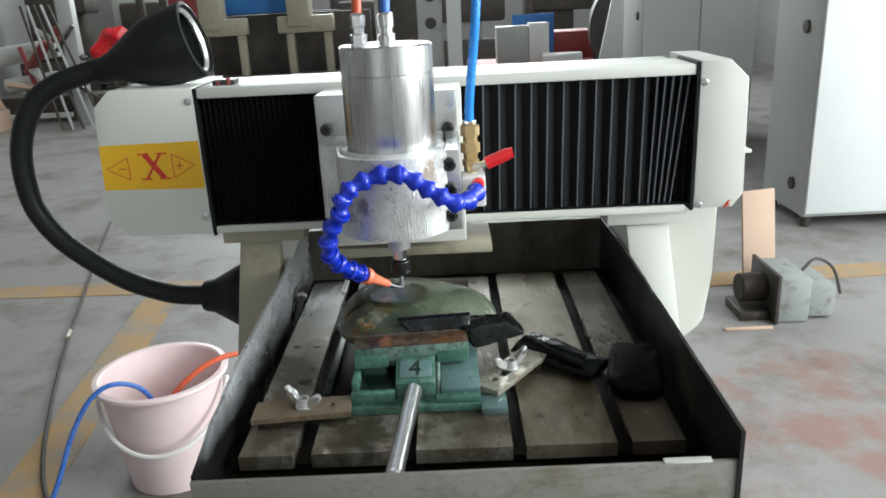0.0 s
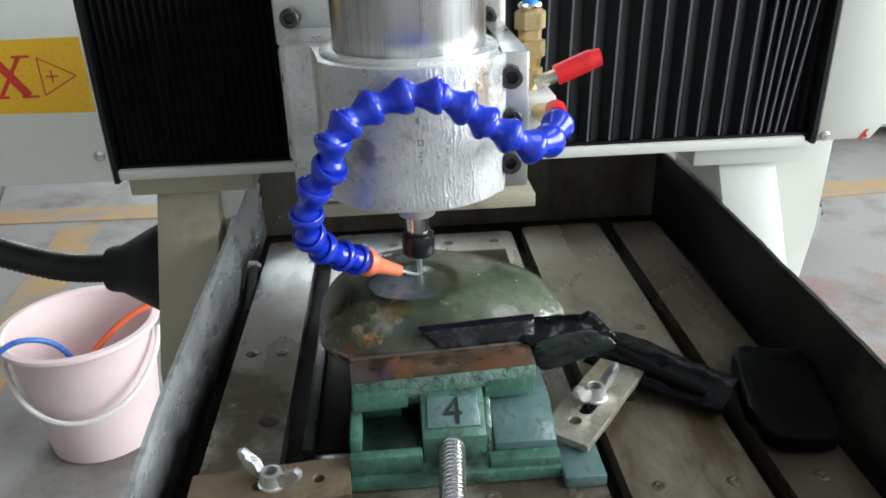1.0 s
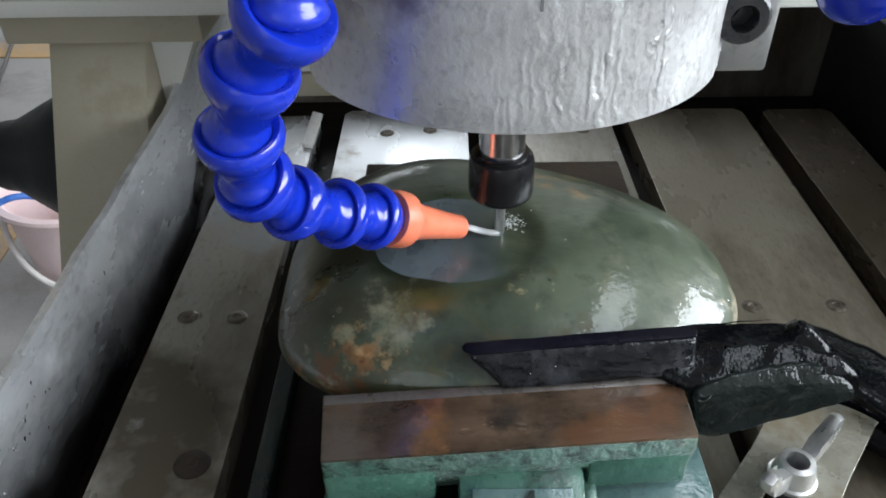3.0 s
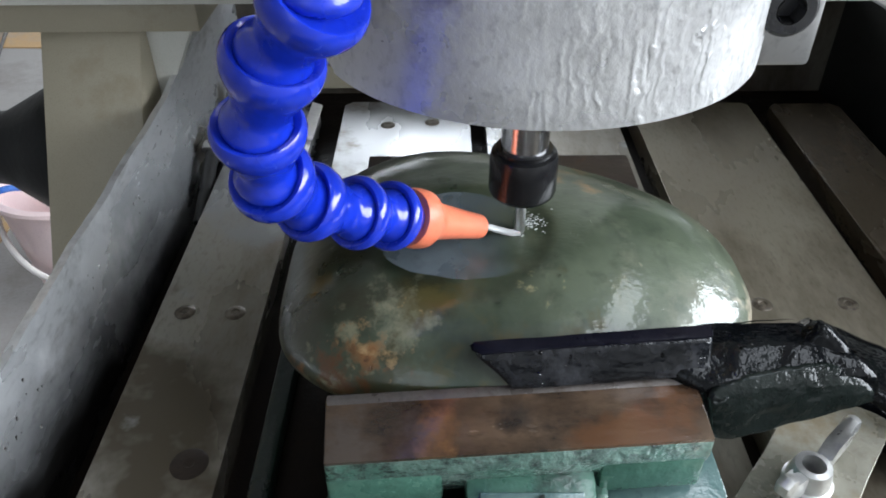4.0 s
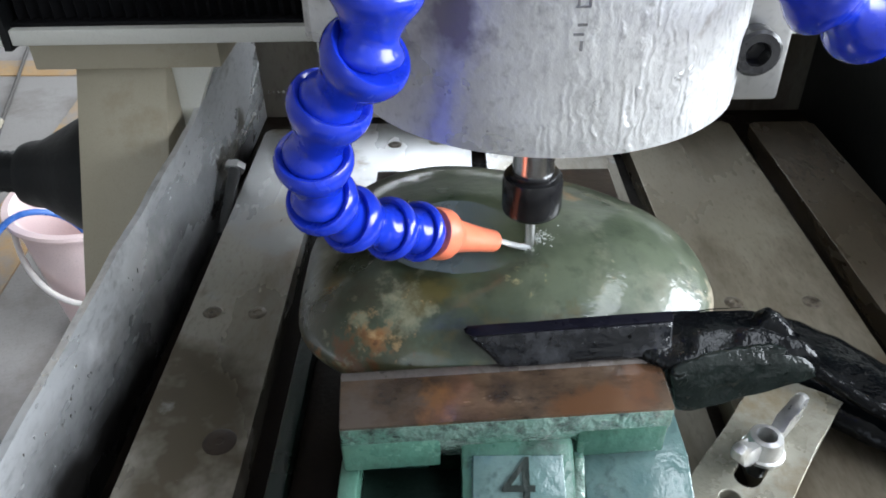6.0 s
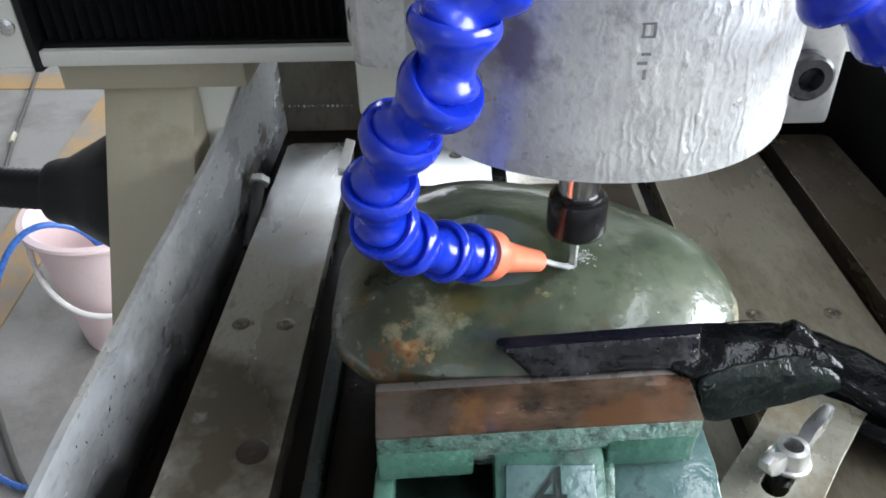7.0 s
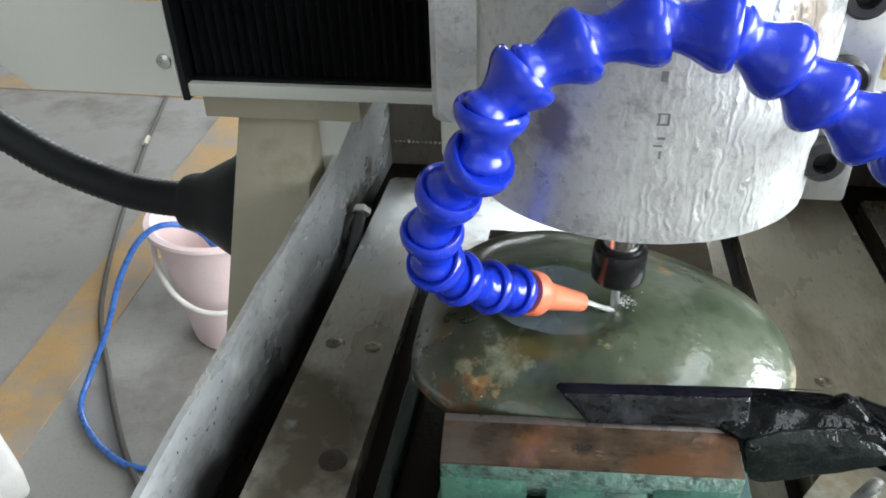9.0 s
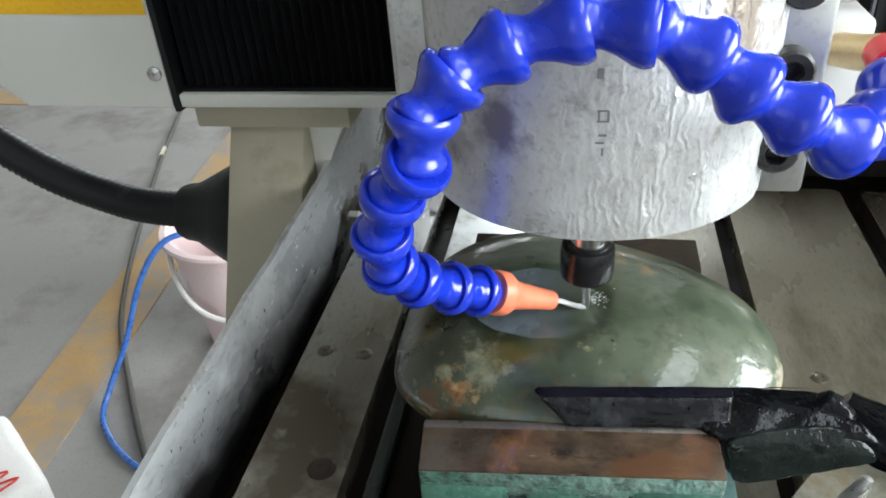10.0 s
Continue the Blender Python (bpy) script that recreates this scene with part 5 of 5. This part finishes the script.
mid = tip + d * 0.006 + Vector((0, 0, 0.0002))
bm = tube(bmesh.new(), spline([tip - d * 0.002, mid, (mid + hitp) / 2 + Vector((0, 0, -0.0003)), hitp], 0.001), lambda t: 0.0009 + 0.0002 * t, 12)
part("jet", lumpy(bm, 0.0003, 500), JET, jet)
bm = tube(bmesh.new(), spline([tip - d * 0.002 + Vector((0.0008, -0.0008, 0.0004)), mid + Vector((0.0012, -0.001, 0)), (mid + hitp) / 2 + Vector((0.0012, -0.0012, 0)), hitp + Vector((0.001, -0.002, 0.0012))], 0.001), lambda t: 0.0005 + 0.0002 * t, 10)
part("thread_of_water", lumpy(bm, 0.0003, 500, 2.0), JET, jet)
bm = bmesh.new()
rnd = random.Random(8)
for _ in range(150):
    a, r = rnd.uniform(-0.7, 1.9), abs(rnd.gauss(0, 0.0042))
    s = rnd.uniform(0.00005, 0.00022)
    bmesh.ops.create_icosphere(bm, subdivisions=1, radius=s, matrix=Matrix.LocRotScale((AX + 0.001 + r * math.cos(a), AY + r * math.sin(a), 0.9270 + abs(rnd.gauss(0, 0.0012)) * (r < 0.006) + s * 0.2), None, (1.6, 1.2, 0.8)))
tagged(part("spray", bm, FOAM, jet, "fine white spray"), kind="stuff")

# ---- bucket and things on the floor ----
BX, BY = -0.764, 1.762
bucket = thing("plastic_bucket", (BX, BY, 0), "pale pink plastic bucket of muddy water on the floor", "bucket")
part("shell", lathe(bmesh.new(), [(0, 0.004), (0.108, 0.004), (0.114, 0), (0.120, 0.004), (0.152, 0.285), (0.166, 0.287), (0.168, 0.293), (0.166, 0.299), (0.153, 0.300), (0.148, 0.296), (0.116, 0.010), (0, 0.010)], (BX, BY, 0), (0, 0, 1), 56), PINK, bucket)
part("water", lathe(bmesh.new(), [(0.0, 0.115), (0.1205, 0.115), (0.1195, 0.112), (0.0, 0.110)], (BX, BY, 0), (0, 0, 1), 40), PINKWATER, bucket, "muddy reddish water")
hp = []
for i in range(33):
    a = math.pi * i / 32
    hp.append((BX - 0.170 * math.cos(a) * 0.985 + 0.02 * math.sin(a), BY - 0.170 * 0.5 * math.sin(a) - 0.085 * math.sin(a), 0.275 - 0.125 * math.sin(a)))
part("bail", tube(bmesh.new(), hp, 0.006, 10), HANDLE, bucket, "white plastic carrying handle hanging down")
hose = thing("water_hose", (-0.95, 1.45, 0), "thin blue water hose running from the bucket to the floor", "hose")
part("tube", tube(bmesh.new(), spline([(-0.752, 1.735, 0.116), (-0.762, 1.715, 0.20), (-0.790, 1.690, 0.285), (-0.838, 1.655, 0.320), (-0.885, 1.625, 0.300), (-0.930, 1.590, 0.225), (-0.965, 1.545, 0.12), (-0.995, 1.49, 0.04), (-0.985, 1.425, 0.010), (-0.90, 1.345, 0.010), (-0.80, 1.30, 0.010), (-0.68, 1.31, 0.010), (-0.5, 1.36, 0.010)], 0.012), 0.0062, 12), BLUETUBE, hose)
hose = thing("water_hose", (-0.65, 1.8, 0.1), "orange-red water hose curving into the bucket", "hose")
part("tube", tube(bmesh.new(), spline([(-0.79, 1.66, 0.12), (-0.76, 1.68, 0.20), (-0.70, 1.72, 0.275), (-0.62, 1.77, 0.318), (-0.53, 1.82, 0.31), (-0.42, 1.87, 0.26), (-0.30, 1.90, 0.12), (-0.2, 1.92, 0.02)], 0.012), 0.0072, 12), REDTUBE, hose)
cord = thing("power_cable", (-1.3, 2.2, 0), "dusty dark cable with a taped knot lying on the floor", "cable")
part("cable", tube(bmesh.new(), spline([(-2.1, 4.6, 0.009), (-1.87, 3.85, 0.009), (-1.595, 3.0, 0.009), (-1.475, 2.628, 0.009), (-1.29, 2.12, 0.009), (-1.135, 1.76, 0.009), (-0.987, 1.534, 0.009), (-0.856, 1.355, 0.009), (-0.74, 1.22, 0.009), (-0.55, 0.95, 0.009), (-0.45, 0.5, 0.009)], 0.02), 0.0062, 10), CORD, cord)
part("knot", lumpy(tube(bmesh.new(), [(-1.497, 2.69, 0.012), (-1.488, 2.66, 0.014), (-1.479, 2.63, 0.012)], 0.009, 10), 0.002, 60), LEGPAINT, cord, "dingy taped joint")
sack = thing("paper_sack", (-1.10, 1.12, 0), "crumpled white printed sack on the floor", "sack")
bm = B(-0.125, 0.125, -0.16, 0.16, 0.0, 0.075, bevel=0.018, seg=3)
bmesh.ops.triangulate(bm, faces=bm.faces)
bmesh.ops.subdivide_edges(bm, edges=[e for e in bm.edges if e.calc_length() > 0.05], cuts=3, use_grid_fill=True)
SACK = Matrix.Translation((-1.145, 1.165, 0.004)) @ Euler((0, 0, radians(-38))).to_matrix().to_4x4()
lumpy(bm, 0.008, 18)
bmesh.ops.transform(bm, matrix=SACK, verts=bm.verts)
part("bag", bm, PAPER, sack)
bm = bmesh.new()
for i in range(7):
    x = -0.10 + 0.030 * i
    pts = [Vector((x, 0.085 + 0.012 * math.sin(i * 2.1), 0.0815)), Vector((x + 0.014, 0.115 + 0.010 * math.sin(i * 1.3), 0.0825)), Vector((x + 0.022, 0.080, 0.0815))]
    tube(bm, [SACK @ p for p in spline(pts, 0.006)], 0.0022, 6)
part("print", bm, RED, sack, "unreadable red print")

# ---- drops of splashed water ----
from mathutils.bvhtree import BVHTree


def droplets(surface_names, count, x0, x1, y0, y1, size, seed, label):
    """Small flattened beads dropped onto the named things' upward faces."""
    verts, faces = [], []
    bpy.context.view_layer.update()
    for ob in scene.objects:
        if ob.type == "MESH" and ob.name.split(".")[0] in surface_names:
            k = len(verts)
            verts += [ob.matrix_world @ v.co for v in ob.data.vertices]
            faces += [tuple(k + i for i in f.vertices) for f in ob.data.polygons]
    tree = BVHTree.FromPolygons(verts, faces)
    rnd = random.Random(seed)
    bm = bmesh.new()
    made = 0
    for _ in range(count * 6):
        if made >= count:
            break
        x, y = rnd.uniform(x0, x1), rnd.uniform(y0, y1)
        at, normal, _, _ = tree.ray_cast(Vector((x, y, 0.96)), Vector((0, 0, -1)))
        if at is None or normal.z < 0.25:
            continue
        r = size * rnd.uniform(0.4, 1.0) ** 2
        m = Matrix.LocRotScale(at, normal.to_track_quat("Z", "Y"), (r, r * rnd.uniform(0.7, 1.4), r * 0.5))
        bmesh.ops.create_icosphere(bm, subdivisions=2, radius=1, matrix=m)
        made += 1
    solo("water_drops", bm, WATER, ((x0 + x1) / 2, (y0 + y1) / 2, 0.9), label, "water drops", kind="stuff", moves=TABLE)


droplets(("jade_stone",), 70, -0.09, 0.04, 0.64, 0.72, 0.0007, 4, "beads of clear water on the jade stone")
droplets(("strip", "lump", "flank", "moving_jaw"), 210, -0.08, 0.065, 0.617, 0.662, 0.0006, 5, "beads of clear water on packing and jaw")
droplets(("plate", "band"), 160, -0.16, 0.13, 0.56, 0.90, 0.0008, 6, "beads of clear water on plates and clamps")
rnd = random.Random(12)
bm = bmesh.new()
for _ in range(90):
    y = rnd.uniform(0.52, 0.88)
    z = 0.864 + 0.024 * rnd.random() ** 0.7
    s = rnd.uniform(0.0002, 0.0006)
    bmesh.ops.create_icosphere(bm, subdivisions=2, radius=1, matrix=Matrix.LocRotScale((-0.1804, y, z), None, (s * 0.5, s, s * rnd.uniform(0.9, 2.0))))
solo("water_drops", bm, WATER, (-0.1804, 0.70, 0.87), "beads of clear water running down the tray wall", "water drops", kind="stuff", moves=TABLE)

# ---- the far side of the hall ----
def cabinet(x0, x1, y0, y1, h, label):
    ob = thing("steel_cabinet", ((x0 + x1) / 2, (y0 + y1) / 2, 0), label, "cabinet", "steel cabinets")
    # the grey stands for shading on the cabinet's sides
    body = part("body", B(x0, x1, y0, y1, 0.06, h, bevel=0.008), GREYPAINT, ob, "side walls coloured grey for their shading")
    m = (x0 + x1) / 2
    for a, b in ((x0 + 0.006, m - 0.003), (m + 0.003, x1 - 0.006)):
        door = part("door", B(a, b, y0 - 0.018, y0 - 0.001, 0.08, h - 0.02, bevel=0.004), WHITE, ob, "white-painted door")
        part("handle", B(m - 0.03 if b < m else m + 0.018, m - 0.018 if b < m else m + 0.03, y0 - 0.04, y0 - 0.018, h * 0.5, h * 0.5 + 0.12, bevel=0.004), BLACKBOLT, door)
    for fx in (x0 + 0.04, x1 - 0.04):
        for fy in (y0 + 0.05, y1 - 0.05):
            part("foot", rod(bmesh.new(), (fx, fy, 0), (fx, fy, 0.07), 0.025), DARKIRON, ob)
    for z in (0.20, 0.95):
        part("knob", lathe(bmesh.new(), [(0, 0), (0.032, 0), (0.030, 0.012), (0, 0.014)], (x0, y0 + 0.14, z), (-1, 0, 0), 18), DARKIRON, ob)
    return ob


cabinet(1.70, 2.95, 3.56, 4.05, 2.1, "tall white and grey steel cabinet on short feet")
cabinet(1.40, 2.20, 5.60, 6.20, 2.2, "tall white steel cabinet farther back")
cabinet(3.05, 4.2, 3.45, 4.05, 2.1, "tall white and grey steel cabinet on short feet")


def gearmotor():
    ob = thing("grey_gearmotor", (1.25, 2.6, 0), "grey-painted motor and gearbox lying on the floor", "motor")
    part("gearbox", B(1.150, 1.262, 2.505, 2.74, 0.004, 0.168, bevel=0.006), MOTORGREY, ob)
    part("housing", B(1.262, 1.362, 2.530, 2.73, 0.010, 0.128, bevel=0.006), MOTORGREY, ob)
    part("flange", B(1.136, 1.150, 2.495, 2.74, 0.0, 0.185, bevel=0.003), DARKIRON, ob, "dark iron flange")
    part("coil", rod(bmesh.new(), (1.045, 2.62, 0.10), (1.136, 2.62, 0.10), 0.055), RUSTDARK, ob, "rusty brown motor coil")
    part("foot", B(1.03, 1.136, 2.54, 2.70, 0.0, 0.035, bevel=0.003), DARKIRON, ob)
    part("lead", tube(bmesh.new(), spline([(1.30, 2.68, 0.128), (1.36, 2.70, 0.17), (1.44, 2.72, 0.12), (1.47, 2.70, 0.02)], 0.02), 0.006, 8), CORD, ob, "short dark lead")
    bat = solo("wooden_batten", B(0.95, 1.12, 2.462, 2.474, 0, 0.010, bevel=0.002), CARDBOARD, (1.03, 2.47, 0), "thin pale wooden batten on the floor", "batten")
    return ob


gearmotor()
bm = B(1.145, 1.285, 2.82, 2.832, 0.0, 0.40, bevel=0.002)
bmesh.ops.rotate(bm, cent=(1.18, 2.82, 0), matrix=Euler((radians(-9), 0, radians(12))).to_matrix(), verts=bm.verts)
solo("cardboard_sheet", bm, CARDBOARD, (1.1, 2.87, 0), "pinkish cardboard sheet leaning among the parts", "cardboard")


def bracket(x, y, z, s, parent, material):
    """A cast rest: two posts, a cross bar and a clamp block."""
    part("post", B(x - 0.20 * s, x - 0.13 * s, y, y + 0.1 * s, z, z + 0.42 * s, bevel=0.01), material, parent)
    part("post", B(x + 0.17 * s, x + 0.24 * s, y, y + 0.1 * s, z, z + 0.40 * s, bevel=0.01), material, parent)
    part("cross_bar", B(x - 0.27 * s, x + 0.27 * s, y - 0.03, y + 0.12 * s, z + 0.40 * s, z + 0.56 * s, bevel=0.015), material, parent)
    part("clamp_block", B(x - 0.16 * s, x + 0.06 * s, y - 0.08, y + 0.14 * s, z + 0.46 * s, z + 0.92 * s, bevel=0.02), material, parent)


def lathe_bench(x0, x1, y, label, material, rests):
    ob = thing("old_lathe", ((x0 + x1) / 2, y, 0), label, "lathe")
    part("bed", B(x0, x1, y, y + 0.5, 0.30, 0.47, bevel=0.02), material, ob)
    for x in (x0 + 0.1, x1 - 0.35):
        part("pedestal", B(x, x + 0.28, y + 0.05, y + 0.45, 0.0, 0.30, bevel=0.01), material, ob)
    for x in rests:
        bracket(x, y + 0.1, 0.47, 1.0, ob, LEGPAINT)
    part("back_panel", B(x0, x1, y + 0.46, y + 0.52, 0.47, 1.05, bevel=0.01), DARKIRON, ob)
    return ob


lathe_bench(-2.75, -0.75, 7.6, "old dark lathe bed with pale cast rests", DARKIRON, (-2.20, -1.35))
part("guard", B(-2.45, -1.35, 8.0, 8.1, 1.06, 1.5, bevel=0.02), BLUEPAINT, lathe_bench(-2.6, -1.2, 8.6, "dark machine bed with a blue guard plate", DARKIRON, ()), "blue guard plate")
post = thing("machine_column", (-0.2, 7.2, 0), "grey machine column with dark ports", "machine column")
part("column", B(-0.62, -0.02, 7.1, 7.7, 0, 1.9, bevel=0.02), GREYPAINT, post)
for z in (0.92, 1.15):
    part("port", lathe(bmesh.new(), [(0, 0), (0.05, 0), (0.045, 0.02), (0, 0.02)], (-0.12, 7.1, z), (0, -1, 0), 16), DARKIRON, post)
part("dark_panel", B(-0.58, -0.24, 7.085, 7.1, 0.4, 1.7, bevel=0.004), DARKIRON, post)
solo("white_post", B(0.02, 0.15, 7.0, 7.12, 0, 2.6, bevel=0.01), WHITE, (0.08, 7.06, 0), "slim white-painted steel post", "post")
red = thing("red_machine_table", (0.8, 7.2, 0), "dull red machine table cluttered with parts", "machine table")
part("top", B(0.2, 1.35, 6.9, 7.6, 0.42, 0.54, bevel=0.01), REDPAINT, red)
part("frame", B(0.3, 1.25, 7.0, 7.5, 0.0, 0.42, bevel=0.01), REDPAINT, red)
part("upper_shelf", B(0.95, 1.4, 7.3, 7.7, 0.54, 0.78, bevel=0.01), REDPAINT, red)
carton = thing("carton", (0.72, 7.05, 0.54), "grey and white carton on the red table", "carton")
part("carton_body", lumpy(B(0.46, 0.74, 7.0, 7.25, 0.545, 0.86, bevel=0.01), 0.01, 8), GREYPAINT, carton)
part("white_side", B(0.745, 0.92, 6.98, 7.2, 0.545, 0.88, bevel=0.004), PAPER, carton)
part("blue_sheet", B(0.62, 1.0, 7.26, 7.28, 0.60, 0.95), BLUEPAINT, carton)
solo("white_rag", lumpy(B(0.85, 1.2, 6.88, 6.98, 0.54, 0.62, bevel=0.02), 0.03, 9), PAPER, (1.0, 6.9, 0.54), "crumpled white rag on the red table", "rag")
bm = prism(bmesh.new(), [(1.36, 0.0), (1.50, 0.0), (1.62, 0.78), (1.60, 1.25), (1.45, 1.25), (1.30, 0.5)], 6.7, 6.74, "y", bevel=0.004)
solo("white_guard_sheet", bm, WHITE, (1.4, 6.7, 0), "bent white sheet metal guard", "guard")
wheel = thing("dark_flywheel", (1.75, 7.0, 0), "dark iron flywheel standing behind the gantry", "flywheel")
part("rim", lathe(bmesh.new(), [(0.36, 0), (0.50, 0), (0.50, 0.12), (0.36, 0.12)], (1.78, 7.1, 0.80), (0, -1, 0), 40, closed=True), DARKIRON, wheel)
part("web", lathe(bmesh.new(), [(0, 0.03), (0.37, 0.03), (0.37, 0.08), (0, 0.09)], (1.78, 7.1, 0.80), (0, -1, 0), 32), GREYPAINT, wheel)
part("stand", B(1.6, 1.96, 6.98, 7.2, 0, 0.32, bevel=0.01), DARKIRON, wheel)
bm = prism(bmesh.new(), [(1.76, 0.0), (1.92, 0.0), (2.06, 1.3), (2.00, 1.3)], 6.5, 6.53, "y", bevel=0.003)
solo("white_guard_sheet", bm, WHITE, (1.9, 6.5, 0), "tall bent white sheet metal guard", "guard")
west = thing("pipe_rack", (-4.0, 8.6, 0), "rack of pale pipes and rods", "rack")
part("frame", B(-5.2, -3.0, 8.6, 9.0, 0.1, 0.28, bevel=0.01), DARKIRON, west)
for i, (x, z, r) in enumerate(((-4.75, 0.70, 0.10), (-4.4, 0.42, 0.08))):
    part("pipe", rod(bmesh.new(), (x - 0.45, 8.5, z), (x + 0.45, 8.7, z + 0.1), r), GREYPAINT, west)
for x in (-5.1, -4.2, -3.3, -3.05):
    part("upright", B(x, x + 0.08, 8.55, 8.62, 0.0, 1.7, bevel=0.005), DARKIRON if x > -4.5 else CARDBOARD, west)
solo("red_machine_casing", B(-3.1, -2.7, 8.9, 9.3, 0, 1.35, bevel=0.03), REDPAINT, (-2.9, 9.1, 0), "dull red machine casing", "machine casing")
rnd = random.Random(21)
x = -5.6
while x < 3.2:
    w, h = rnd.uniform(0.9, 1.6), rnd.uniform(1.2, 1.75)
    ob = thing("parked_machine", (x + w / 2, 10.5, 0), "dark oily parked machine standing by the end wall", "machine", "machines by the end wall")
    part("base", B(x, x + w, 10.2, 10.9, 0, 0.55, bevel=0.03), DARKIRON, ob)
    part("column", B(x + w * 0.15, x + w * 0.75, 10.35, 10.85, 0.55, h, bevel=0.04), DARKIRON if rnd.random() < 0.7 else GREYPAINT, ob)
    part("head", B(x + w * 0.25, x + w * 0.98, 10.25, 10.7, h - 0.45, h - 0.08, bevel=0.05), DARKIRON, ob)
    x += w + 0.08
solo("wooden_pallet", B(-5.3, -4.7, 7.6, 8.2, 0, 0.22, bevel=0.01), CARDBOARD, (-5, 7.9, 0), "pale wooden block by the rack", "block")
red_tarp = bmesh.new()
bmesh.ops.create_icosphere(red_tarp, subdivisions=4, radius=1)
bmesh.ops.transform(red_tarp, matrix=Matrix.LocRotScale((-3.50, 8.35, 0.72), Euler((0, 0.25, 0)), (0.26, 0.10, 0.28)), verts=red_tarp.verts)
solo("red_tarpaulin", lumpy(red_tarp, 0.07, 6), REDGRIP, (-3.5, 8.35, 0.5), "crumpled red tarpaulin hung on the rack", "tarpaulin")
solo("steel_post", B(-4.02, -3.86, 8.24, 8.36, 0.0, 2.0, bevel=0.01), GREYPAINT, (-3.94, 8.3, 0), "grimy grey steel post", "post")
stack = thing("scrap_heap", (-4.0, 8.0, 0), "heap of dark scrap iron and pale offcuts", "scrap heap")
rnd = random.Random(17)
for k in range(26):
    cx, cz = rnd.uniform(-5.2, -2.9), rnd.uniform(0.15, 0.95)
    ln, th = rnd.uniform(0.12, 0.5), rnd.uniform(0.02, 0.07)
    bm = B(-ln / 2, ln / 2, -th, th, -th / 2, th / 2, bevel=0.006)
    bmesh.ops.transform(bm, matrix=Matrix.LocRotScale((cx, rnd.uniform(8.0, 8.45), cz), Euler((rnd.uniform(-0.5, 0.5), rnd.uniform(-1.4, 1.4), rnd.uniform(-0.6, 0.6))), None), verts=bm.verts)
    part("offcut", bm, (DARKIRON, DARKIRON, GREYPAINT, LEGPAINT, REDPAINT, CARDBOARD)[k % 6], stack)
for k in range(5):
    x = -4.25 + 0.07 * k
    part("rod", rod(bmesh.new(), (x, 8.0, 1.25), (x + 0.2 + 0.04 * k, 7.95, 0.0), 0.014), GREYPAINT if k % 2 else DARKIRON, stack)


# ---- what moves ----
def motions():
    for ob in TABLE:
        p = Vector(ob.location)
        walk(ob, [(t, pose(p.x, p.y + ty, p.z)) for t, hx, ty in FEED])
    for ob in HEAD:
        p = Vector(ob.location)
        walk(ob, [(t, pose(p.x + hx, p.y, p.z)) for t, hx, ty in FEED])


motions()
